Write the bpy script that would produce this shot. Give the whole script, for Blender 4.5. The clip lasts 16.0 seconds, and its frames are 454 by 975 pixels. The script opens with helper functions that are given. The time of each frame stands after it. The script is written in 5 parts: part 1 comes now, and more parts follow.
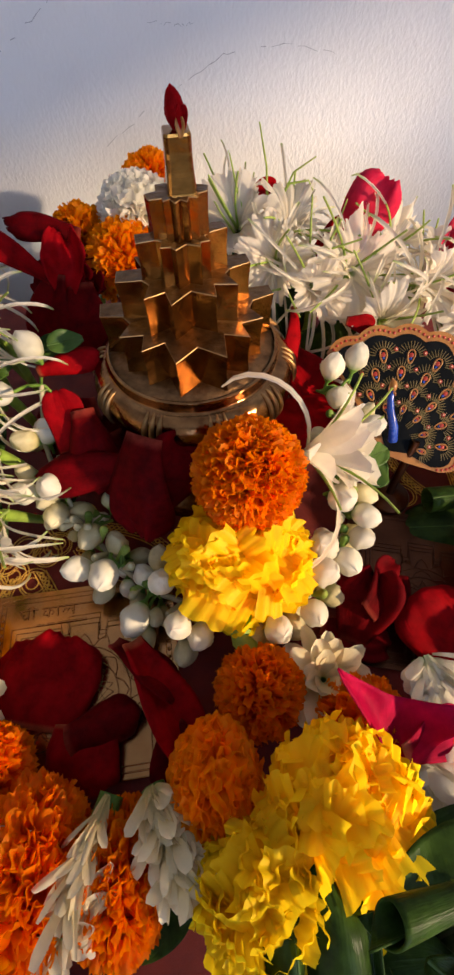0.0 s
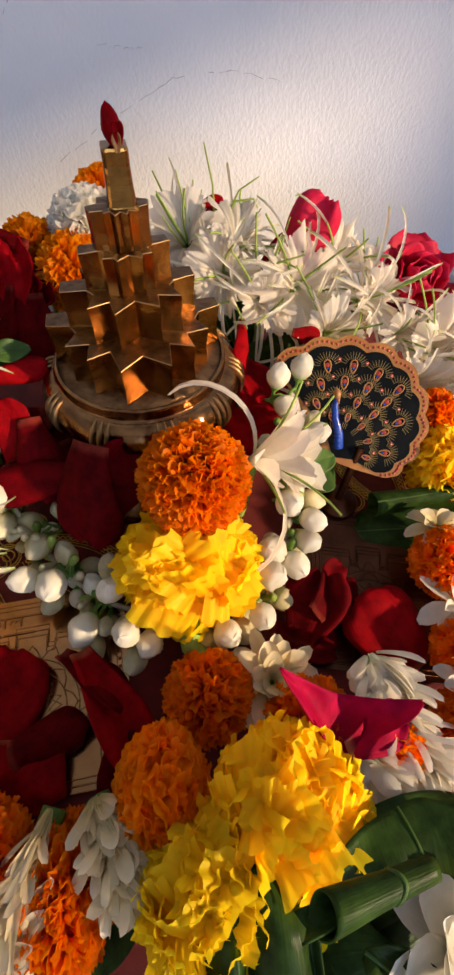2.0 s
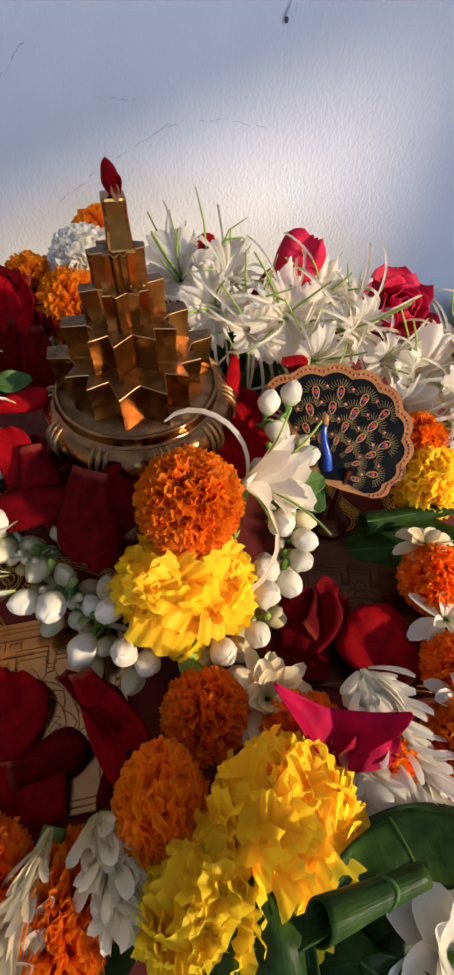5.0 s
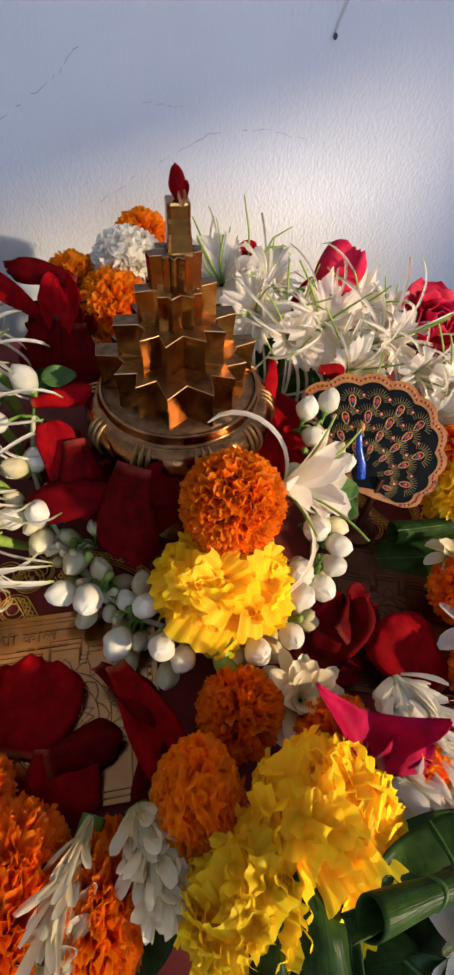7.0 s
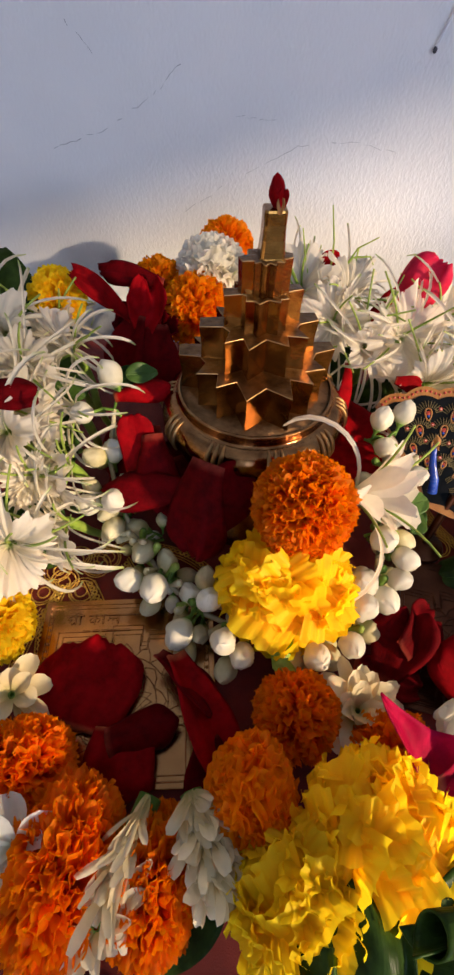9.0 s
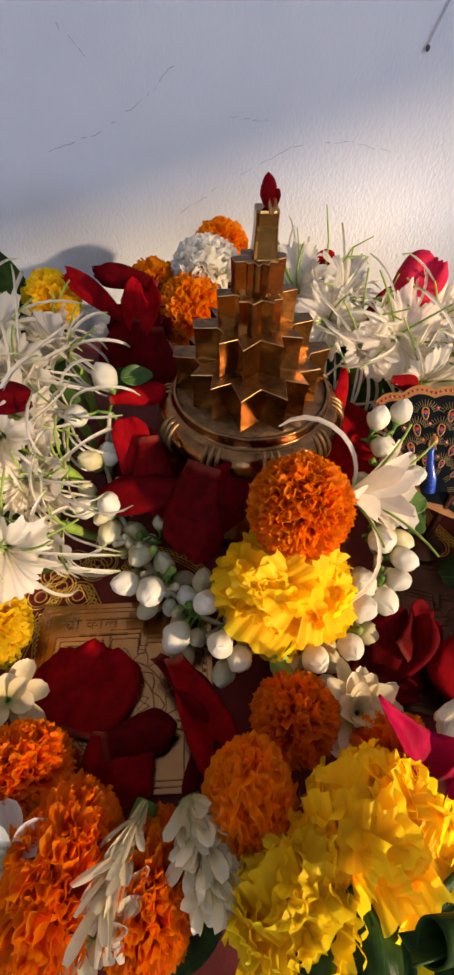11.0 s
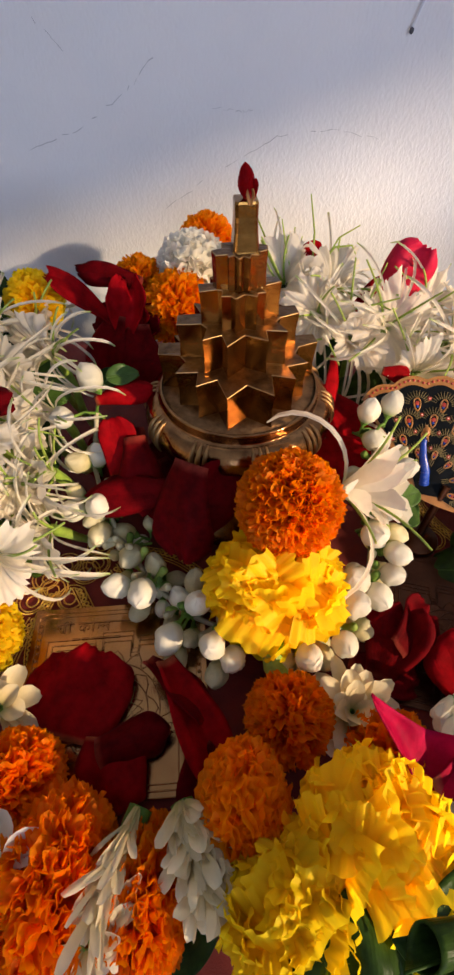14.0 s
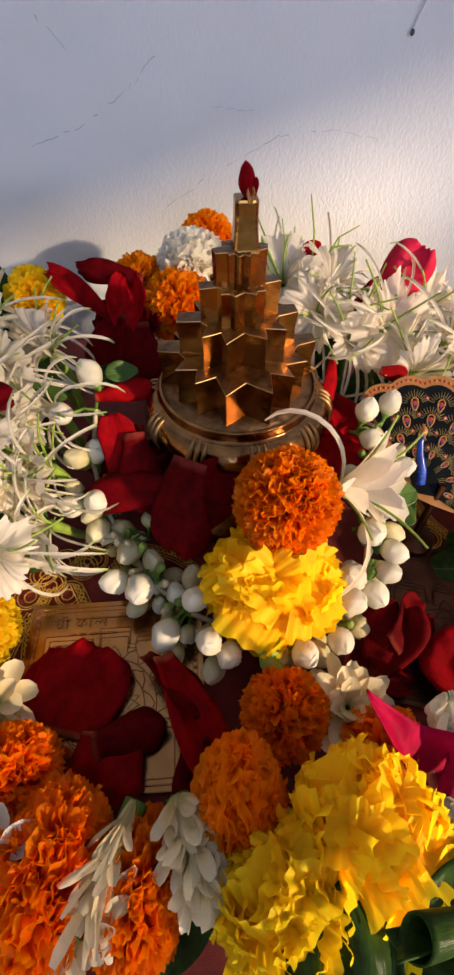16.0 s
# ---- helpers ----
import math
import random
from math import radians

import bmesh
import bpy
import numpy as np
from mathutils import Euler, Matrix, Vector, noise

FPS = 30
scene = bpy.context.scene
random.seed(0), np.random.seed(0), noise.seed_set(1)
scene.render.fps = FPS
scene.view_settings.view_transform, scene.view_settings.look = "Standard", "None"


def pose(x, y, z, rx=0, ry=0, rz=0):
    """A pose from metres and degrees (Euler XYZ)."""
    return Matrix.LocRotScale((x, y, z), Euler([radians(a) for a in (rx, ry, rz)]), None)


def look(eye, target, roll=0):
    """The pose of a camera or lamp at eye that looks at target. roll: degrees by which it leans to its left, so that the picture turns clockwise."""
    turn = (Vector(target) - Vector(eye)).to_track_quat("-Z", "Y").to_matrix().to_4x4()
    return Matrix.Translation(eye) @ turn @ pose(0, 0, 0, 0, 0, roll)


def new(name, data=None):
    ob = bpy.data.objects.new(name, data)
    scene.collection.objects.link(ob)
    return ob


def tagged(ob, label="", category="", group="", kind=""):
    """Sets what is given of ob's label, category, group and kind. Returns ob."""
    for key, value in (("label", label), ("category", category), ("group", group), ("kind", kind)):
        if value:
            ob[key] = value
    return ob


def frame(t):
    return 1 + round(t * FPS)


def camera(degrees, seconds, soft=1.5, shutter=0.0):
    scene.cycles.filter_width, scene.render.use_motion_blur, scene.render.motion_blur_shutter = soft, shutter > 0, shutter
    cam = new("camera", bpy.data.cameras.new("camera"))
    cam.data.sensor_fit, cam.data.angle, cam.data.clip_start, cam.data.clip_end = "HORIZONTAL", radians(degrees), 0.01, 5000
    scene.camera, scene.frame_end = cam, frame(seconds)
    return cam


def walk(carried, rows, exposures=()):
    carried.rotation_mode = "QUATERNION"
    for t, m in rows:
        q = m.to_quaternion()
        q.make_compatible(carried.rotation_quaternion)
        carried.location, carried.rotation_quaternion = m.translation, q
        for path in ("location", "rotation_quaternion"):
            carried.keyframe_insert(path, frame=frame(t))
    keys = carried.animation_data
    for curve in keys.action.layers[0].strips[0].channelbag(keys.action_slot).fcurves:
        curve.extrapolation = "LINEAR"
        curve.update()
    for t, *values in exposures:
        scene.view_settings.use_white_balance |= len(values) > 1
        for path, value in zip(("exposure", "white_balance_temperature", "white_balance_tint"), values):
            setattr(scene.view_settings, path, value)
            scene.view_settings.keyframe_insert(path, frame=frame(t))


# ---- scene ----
cam = camera(52.2, 16.0, soft=2.8)
PATH = [
    (0, (-0.009, 0.01, 0.252), (0.0, 1.129, -1.406), -2.1),
    (0.5, (-0.005, 0.006, 0.255), (0.041, 1.125, -1.402), -0.8),
    (1, (-0.003, 0.002, 0.255), (0.107, 1.134, -1.391), 1.8),
    (1.5, (-0.001, 0.004, 0.252), (0.135, 1.157, -1.376), 2.3),
    (2, (0.002, 0.004, 0.252), (0.142, 1.167, -1.369), 2.2),
    (2.5, (0.002, 0.001, 0.258), (0.148, 1.176, -1.354), 2.0),
    (3, (0.003, 0.0, 0.259), (0.159, 1.193, -1.339), 2.1),
    (5.5, (0.001, -0.002, 0.26), (0.172, 1.239, -1.299), 2.3),
    (6, (-0.001, -0.002, 0.259), (0.177, 1.242, -1.297), 2.7),
    (6.5, (-0.004, -0.002, 0.259), (0.174, 1.246, -1.294), 3.1),
    (7, (-0.019, -0.004, 0.261), (0.143, 1.251, -1.289), 4.6),
    (7.5, (-0.03, -0.009, 0.263), (0.065, 1.253, -1.286), 4.8),
    (8, (-0.039, -0.014, 0.266), (-0.054, 1.259, -1.277), 2.7),
    (8.5, (-0.035, -0.013, 0.264), (-0.069, 1.266, -1.274), 2.4),
    (9, (-0.032, -0.01, 0.261), (-0.071, 1.275, -1.272), 2.1),
    (11.5, (-0.028, -0.008, 0.26), (-0.074, 1.281, -1.268), 1.1),
    (12, (-0.026, -0.007, 0.26), (-0.073, 1.28, -1.27), 0.9),
    (12.5, (-0.024, -0.007, 0.26), (-0.068, 1.281, -1.27), 0.2),
    (13, (-0.023, -0.004, 0.257), (-0.072, 1.279, -1.276), -0.2),
    (13.5, (-0.021, -0.005, 0.258), (-0.072, 1.275, -1.278), -0.6),
    (14, (-0.022, -0.005, 0.258), (-0.077, 1.27, -1.282), -0.8),
    (14.5, (-0.023, -0.006, 0.257), (-0.077, 1.267, -1.284), -0.4),
    (15, (-0.023, -0.006, 0.258), (-0.075, 1.267, -1.283), -0.3),
    (15.5, (-0.024, -0.006, 0.258), (-0.074, 1.267, -1.283), -0.1),
    (16, (-0.022, -0.007, 0.258), (-0.068, 1.268, -1.282), 0.0),
]
walk(cam, [(t, look(eye, target, roll)) for t, eye, target, roll in PATH], ((0, 0.1, 6700, 14), (2, 0.1, 6680, 14), (3, 0.1, 6500, 13), (5.5, 0.1, 5950, 10), (6.5, 0.1, 5980, 10), (8, 0.1, 6400, 13), (9, 0.1, 6540, 13), (16, 0.1, 6680, 14)))

# ---- light and exposure ----
SUN = Vector((-1.0, 0.60, -0.44)).normalized()
world = bpy.data.worlds.new("sky")
scene.world = world
world.use_nodes = True
_n = world.node_tree.nodes
_sky = _n.new("ShaderNodeTexSky")
_sky.sky_type, _sky.sun_disc = "NISHITA", False
_sky.sun_elevation, _sky.sun_rotation = radians(20.7), radians(121.0)
world.node_tree.links.new(_sky.outputs["Color"], _n["Background"].inputs["Color"])
_n["Background"].inputs["Strength"].default_value = 0.03
sun = new("sun", bpy.data.lights.new("sun", "SUN"))
sun.data.energy, sun.data.angle, sun.data.color = 5.8, radians(2.0), (1.0, 0.79, 0.55)
sun.rotation_euler = SUN.to_track_quat("-Z", "Y").to_euler()
# Fill lamp in an added, unseen south opening; stands in for bluish sky light.
daylight = new("daylight", bpy.data.lights.new("daylight", "AREA"))
daylight.data.shape, daylight.data.size, daylight.data.size_y = "RECTANGLE", 2.0, 1.4
daylight.data.energy, daylight.data.color = 47.0, (0.56, 0.705, 1.0)
daylight.matrix_world = look((0.75, -3.12, 0.85), (0.35, 0.0, 0.70))


# ---- materials ----
def material(name):
    m = bpy.data.materials.new(name)
    m.use_nodes = True
    nt = m.node_tree
    return m, nt, nt.nodes["Principled BSDF"], nt.nodes["Material Output"]


def add(nt, kind, **inputs):
    node = nt.nodes.new(kind)
    for key, value in inputs.items():
        node.inputs[key.replace("_", " ")].default_value = value
    return node


def ramp(nt, source, stops):
    r = nt.nodes.new("ShaderNodeValToRGB")
    e = r.color_ramp.elements
    while len(e) < len(stops):
        e.new(0.5)
    for k, (p, c) in zip(e, stops):
        k.position, k.color = p, (*c, 1)
    nt.links.new(source, r.inputs["Fac"])
    return r.outputs["Color"]


def multiply(nt, a, b, fac=1.0):
    mx = nt.nodes.new("ShaderNodeMix")
    mx.data_type, mx.blend_type = "RGBA", "MULTIPLY"
    mx.inputs[0].default_value = fac
    nt.links.new(a, mx.inputs[6])
    nt.links.new(b, mx.inputs[7])
    return mx.outputs[2]


def noise_out(nt, scale, detail=4.0, rough=0.6, coord="Object", stretch=None):
    tc = nt.nodes.new("ShaderNodeTexCoord")
    n = add(nt, "ShaderNodeTexNoise", Scale=scale, Detail=detail, Roughness=rough)
    src = tc.outputs[coord]
    if stretch:
        mp = nt.nodes.new("ShaderNodeMapping")
        mp.inputs["Scale"].default_value = stretch
        nt.links.new(src, mp.inputs["Vector"])
        src = mp.outputs["Vector"]
    nt.links.new(src, n.inputs["Vector"])
    return n.outputs["Fac"]


def bump(nt, bsdf, height, strength, distance, more=None):
    b = add(nt, "ShaderNodeBump", Strength=strength, Distance=distance)
    nt.links.new(height, b.inputs["Height"])
    if more:
        nt.links.new(more, b.inputs["Normal"])
    nt.links.new(b.outputs["Normal"], bsdf.inputs["Normal"])
    return b.outputs["Normal"]


def petal_mat(name, stops, trans=0.35, rough=0.5, spot=(0.72, 1.15), vein=0.35, gloss=0.22):
    """Thin plant tissue: colour from base to tip along v, mottling, fine veins, light shining through."""
    m, nt, p, out = material(name)
    uv = nt.nodes.new("ShaderNodeUVMap")
    sep = nt.nodes.new("ShaderNodeSeparateXYZ")
    nt.links.new(uv.outputs["UV"], sep.inputs[0])
    col = ramp(nt, sep.outputs["Y"], stops)
    mot = ramp(nt, noise_out(nt, 130.0), [(0.3, (spot[0],) * 3), (0.7, (spot[1],) * 3)])
    col = multiply(nt, col, mot)
    info = nt.nodes.new("ShaderNodeObjectInfo")
    col = multiply(nt, col, ramp(nt, info.outputs["Random"], [(0.0, (0.85,) * 3), (1.0, (1.1,) * 3)]))
    nt.links.new(col, p.inputs["Base Color"])
    p.inputs["Roughness"].default_value = rough
    p.inputs["Specular IOR Level"].default_value = gloss
    fine = bump(nt, p, noise_out(nt, 14.0, 3.0, 0.6, "UV", (1.6, 0.12, 1)), vein, 0.0006)
    bump(nt, p, noise_out(nt, 500.0), 0.15, 0.0004, fine)
    tr = nt.nodes.new("ShaderNodeBsdfTranslucent")
    nt.links.new(col, tr.inputs["Color"])
    mx = nt.nodes.new("ShaderNodeMixShader")
    mx.inputs[0].default_value = trans
    nt.links.new(p.outputs[0], mx.inputs[1])
    nt.links.new(tr.outputs[0], mx.inputs[2])
    nt.links.new(mx.outputs[0], out.inputs["Surface"])
    return m


def solid_mat(name, a, b, scale=80.0, rough=0.6, metal=0.0, bump_s=0.2, bump_d=0.001, rough_var=0.15, detail_scale=600.0):
    m, nt, p, out = material(name)
    big = noise_out(nt, scale, 6.0)
    nt.links.new(ramp(nt, big, [(0.3, a), (0.7, b)]), p.inputs["Base Color"])
    p.inputs["Metallic"].default_value = metal
    rr = nt.nodes.new("ShaderNodeMapRange")
    rr.inputs["To Min"].default_value, rr.inputs["To Max"].default_value = max(0.03, rough - rough_var), min(1, rough + rough_var)
    nt.links.new(noise_out(nt, scale * 2.3, 5.0), rr.inputs["Value"])
    nt.links.new(rr.outputs[0], p.inputs["Roughness"])
    bump(nt, p, noise_out(nt, detail_scale, 4.0), bump_s, bump_d)
    return m


def plaster_mat():
    m, nt, p, out = material("white_plaster")
    nt.links.new(ramp(nt, noise_out(nt, 6.0, 6.0), [(0.3, (0.73, 0.73, 0.73)), (0.7, (0.80, 0.795, 0.79))]), p.inputs["Base Color"])
    p.inputs["Roughness"].default_value = 0.62
    p.inputs["Specular IOR Level"].default_value = 0.3
    a = bump(nt, p, noise_out(nt, 330.0, 3.0, 0.55, "Object", (1.25, 1.0, 0.8)), 0.7, 0.0011)
    bump(nt, p, noise_out(nt, 30.0, 3.0, 0.5), 0.25, 0.004, a)
    return m


PLASTER = plaster_mat()
ORANGE = petal_mat("marigold_orange", [(0.0, (0.60, 0.05, 0.0)), (0.6, (0.98, 0.17, 0.0)), (1.0, (0.98, 0.28, 0.0))], 0.60, 0.5, (0.85, 1.15))
AMBER = petal_mat("marigold_amber", [(0.0, (0.66, 0.11, 0.0)), (0.6, (0.98, 0.25, 0.0)), (1.0, (0.98, 0.36, 0.001))], 0.62, 0.5, (0.9, 1.12))
YELLOW = petal_mat("marigold_yellow", [(0.0, (0.95, 0.44, 0.0)), (0.5, (0.98, 0.60, 0.004)), (1.0, (0.98, 0.74, 0.015))], 0.62, 0.5, (0.95, 1.08))
RED = petal_mat("rose_red", [(0.0, (0.50, 0.12, 0.05)), (0.08, (0.34, 0.002, 0.004)), (1.0, (0.42, 0.002, 0.006))], 0.32, 0.70, (0.55, 1.2), 0.6, 0.07)
DARKRED = petal_mat("rose_dark_red", [(0.0, (0.35, 0.05, 0.03)), (0.10, (0.13, 0.001, 0.002)), (1.0, (0.18, 0.001, 0.004))], 0.28, 0.72, (0.5, 1.25), 0.6, 0.06)
PINK = petal_mat("rose_pink", [(0.0, (0.7, 0.25, 0.15)), (0.15, (0.46, 0.003, 0.040)), (1.0, (0.52, 0.003, 0.062))], 0.35, 0.65, (0.7, 1.2), 0.5, 0.1)
ROSE = petal_mat("rose_bright_pink", [(0.0, (0.7, 0.25, 0.15)), (0.15, (0.62, 0.015, 0.04)), (1.0, (0.70, 0.016, 0.07))], 0.4, 0.55, (0.75, 1.15), 0.5)
WHITE = petal_mat("white_petal", [(0.0, (0.62, 0.66, 0.40)), (0.25, (0.84, 0.79, 0.64)), (1.0, (0.89, 0.84, 0.72))], 0.42, 0.42, (0.9, 1.05))
LILY = petal_mat("lily_petal", [(0.0, (0.50, 0.58, 0.20)), (0.08, (0.88, 0.80, 0.62)), (0.86, (0.92, 0.84, 0.69)), (1.0, (0.56, 0.66, 0.20))], 0.5, 0.4, (0.92, 1.05), 0.7)
LILYCUP = petal_mat("lily_cup", [(0.0, (0.62, 0.66, 0.34)), (0.2, (0.88, 0.80, 0.64)), (1.0, (0.93, 0.85, 0.72))], 0.62, 0.45, (0.94, 1.05), 0.35)
CREAM = petal_mat("cream_petal", [(0.0, (0.50, 0.44, 0.15)), (0.4, (0.82, 0.66, 0.34)), (1.0, (0.88, 0.77, 0.52))], 0.35, 0.45, (0.88, 1.05))
BUD = petal_mat("jasmine_bud", [(0.0, (0.50, 0.58, 0.22)), (0.2, (0.80, 0.74, 0.54)), (1.0, (0.85, 0.79, 0.66))], 0.3, 0.35, (0.93, 1.04))
OLDBUD = petal_mat("jasmine_bud_old", [(0.0, (0.36, 0.36, 0.10)), (0.3, (0.66, 0.56, 0.28)), (1.0, (0.74, 0.66, 0.42))], 0.2, 0.45, (0.8, 1.1))
GREEN = petal_mat("green_stem", [(0.0, (0.10, 0.20, 0.03)), (1.0, (0.22, 0.36, 0.06))], 0.15, 0.45)
LIME = petal_mat("lime_tip", [(0.0, (0.30, 0.45, 0.06)), (1.0, (0.45, 0.55, 0.12))], 0.3, 0.45)
LEAF = petal_mat("dark_leaf", [(0.0, (0.036, 0.072, 0.010)), (0.5, (0.026, 0.056, 0.010)), (1.0, (0.034, 0.060, 0.008))], 0.14, 0.38, (0.45, 1.35), 0.7, 0.10)
LEAF_BACK = petal_mat("mid_leaf", [(0.0, (0.06, 0.12, 0.02)), (1.0, (0.08, 0.15, 0.03))], 0.2, 0.4)
BRASS = solid_mat("bronze", (0.19, 0.080, 0.017), (0.54, 0.265, 0.065), 55.0, 0.19, 1.0, 0.25, 0.0007, 0.12, 260.0)
BRASS_EDGE = solid_mat("bronze_worn_edge", (0.30, 0.165, 0.065), (0.52, 0.31, 0.13), 90.0, 0.50, 1.0, 0.15, 0.0004, 0.08, 400.0)
BRASS_DULL = solid_mat("bronze_tarnished", (0.10, 0.048, 0.019), (0.29, 0.155, 0.068), 160.0, 0.36, 1.0, 0.5, 0.0010, 0.15, 420.0)
BRASS_BASE = solid_mat("bronze_base", (0.15, 0.062, 0.023), (0.44, 0.22, 0.085), 90.0, 0.15, 1.0, 0.35, 0.0009, 0.12, 240.0)
COPPER = solid_mat("copper_plate", (0.32, 0.14, 0.048), (0.52, 0.255, 0.095), 30.0, 0.18, 1.0, 0.12, 0.0005, 0.1, 300.0)
# Darker copper: puts the right plate's shade into colour; also dark post, foot, tray.
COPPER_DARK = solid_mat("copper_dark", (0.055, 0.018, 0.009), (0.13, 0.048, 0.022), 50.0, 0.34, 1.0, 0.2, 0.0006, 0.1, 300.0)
GOLD = solid_mat("gold_thread", (0.66, 0.36, 0.06), (0.88, 0.56, 0.13), 200.0, 0.34, 1.0, 0.3, 0.0004, 0.1, 900.0)
CLOTH = solid_mat("maroon_cloth", (0.11, 0.005, 0.003), (0.19, 0.013, 0.005), 60.0, 0.8, 0.0, 0.6, 0.0008, 0.1, 1500.0)
BLACKPAINT = solid_mat("black_lacquer", (0.004, 0.005, 0.006), (0.010, 0.011, 0.012), 90.0, 0.5, 0.0, 0.1, 0.0004)
TANPAINT = solid_mat("ochre_lacquer", (0.28, 0.105, 0.022), (0.42, 0.18, 0.04), 90.0, 0.4, 0.0, 0.15, 0.0004)
REDPAINT = solid_mat("red_lacquer", (0.28, 0.02, 0.01), (0.42, 0.04, 0.02), 90.0, 0.4)
BLUEPAINT = solid_mat("blue_lacquer", (0.005, 0.03, 0.22), (0.01, 0.06, 0.40), 90.0, 0.25)
OLIVEPAINT = solid_mat("olive_paint", (0.10, 0.07, 0.018), (0.19, 0.14, 0.038), 90.0, 0.5)
WHITEPAINT = solid_mat("cream_paint", (0.55, 0.42, 0.30), (0.7, 0.55, 0.4), 90.0, 0.5)
BLACKPAINT.node_tree.nodes["Principled BSDF"].inputs["Specular IOR Level"].default_value = 0.03
STRING = solid_mat("twine", (0.30, 0.26, 0.16), (0.45, 0.38, 0.24), 300.0, 0.9)
CRACK = solid_mat("crack_dust", (0.32, 0.32, 0.33), (0.52, 0.52, 0.53), 300.0, 0.9)
CABLE = solid_mat("white_cord", (0.70, 0.70, 0.72), (0.78, 0.78, 0.8), 80.0, 0.5)
DARKTIP = solid_mat("dark_knob", (0.05, 0.045, 0.05), (0.09, 0.08, 0.09), 80.0, 0.5)
FLOOR = solid_mat("stone_floor", (0.34, 0.31, 0.28), (0.44, 0.41, 0.37), 5.0, 0.5, 0.0, 0.2, 0.002)
WOOD = solid_mat("dark_wood", (0.06, 0.03, 0.016), (0.11, 0.06, 0.03), 12.0, 0.5)


# ---- mesh builders ----
class Sheet:
    """Collects grids and tubes, with a (u, v) for each vertex, into one mesh."""

    def __init__(self):
        self.v, self.f, self.uv, self.m = [], [], [], []

    def grid(self, fn, nu, nv, wrap=False, m=0):
        o, cols = len(self.v), nu if wrap else nu + 1
        for i in range(cols):
            for j in range(nv + 1):
                self.v.append(tuple(fn(i / nu, j / nv)))
                self.uv.append((i / nu, j / nv))
        for i in range(nu):
            for j in range(nv):
                a, b = o + i * (nv + 1) + j, o + ((i + 1) % cols) * (nv + 1) + j
                self.f.append((a, b, b + 1, a + 1))
                self.m.append(m)

    def ngon(self, pts, m=0):
        o = len(self.v)
        self.v += [tuple(p) for p in pts]
        self.uv += [(0.5, 0.5)] * len(pts)
        self.f.append(tuple(range(o, o + len(pts))))
        self.m.append(m)

    def tube(self, pts, r, k=6, m=0):
        pts = [Vector(p) for p in pts]
        n = len(pts) - 1
        rad = r if callable(r) else (lambda v: r)
        rings = []
        up = Vector((0.3, 0.2, 1)).normalized()
        for i, p in enumerate(pts):
            t = (pts[min(i + 1, n)] - pts[max(i - 1, 0)])
            t = t.normalized() if t.length > 1e-9 else Vector((0, 0, 1))
            a = t.cross(up)
            if a.length < 1e-3:
                a = t.cross(Vector((1, 0, 0)))
            a.normalize()
            up = a.cross(t)
            rings.append((p, a, up.copy(), rad(i / n)))

        def fn(u, v):
            p, a, b, q = rings[min(n, round(v * n))]
            return p + (a * math.cos(u * 2 * math.pi) + b * math.sin(u * 2 * math.pi)) * q
        self.grid(fn, k, n, True, m)
        for q in (0, n):
            p, a, b, rr = rings[q]
            self.ngon([p + (a * math.cos(2 * math.pi * i / k) + b * math.sin(2 * math.pi * i / k)) * rr for i in range(k)], m)

    def ball(self, c, r, nu=10, nv=6, m=0):
        c, r = Vector(c), r if hasattr(r, "__len__") else (r, r, r)

        def fn(u, v):
            t, q = u * 2 * math.pi, (v - 0.5) * math.pi * 0.998
            return c + Vector((r[0] * math.cos(t) * math.cos(q), r[1] * math.sin(t) * math.cos(q), r[2] * math.sin(q)))
        self.grid(fn, nu, nv, True, m)

    def lathe(self, prof, k=48, m=0, c=(0, 0)):
        n = len(prof) - 1

        def fn(u, v):
            r, z = prof[round(v * n)]
            return (c[0] + r * math.cos(u * 2 * math.pi), c[1] + r * math.sin(u * 2 * math.pi), z)
        self.grid(fn, k, n, True, m)

    def strap(self, base, d, up, length, width, bend=0.0, cup=0.15, prof=None, nu=2, nv=6, m=0, side_bend=0.0, late=1.0):
        """A narrow petal from base along d, whose upper side looks along up; it droops by bend radians."""
        base, d = Vector(base), Vector(d).normalized()
        side = d.cross(Vector(up)).normalized()
        nrm = side.cross(d).normalized()
        prof = prof or (lambda v: math.sin(math.pi * min(1, 0.12 + 0.86 * v)) ** 0.6)
        pts, c = [], base.copy()
        for j in range(nv + 1):
            a = bend * (j / nv) ** late
            t = d * math.cos(a) - nrm * math.sin(a) + side * side_bend * (j / nv)
            nn = nrm * math.cos(a) + d * math.sin(a)
            pts.append((c.copy(), nn))
            c += t.normalized() * (length / nv)

        def fn(u, v):
            p, nn = pts[round(v * nv)]
            s, w = 2 * u - 1, 0.5 * width * prof(v)
            return p + side * s * w + nn * cup * 2 * w * s * s
        self.grid(fn, nu, nv, False, m)

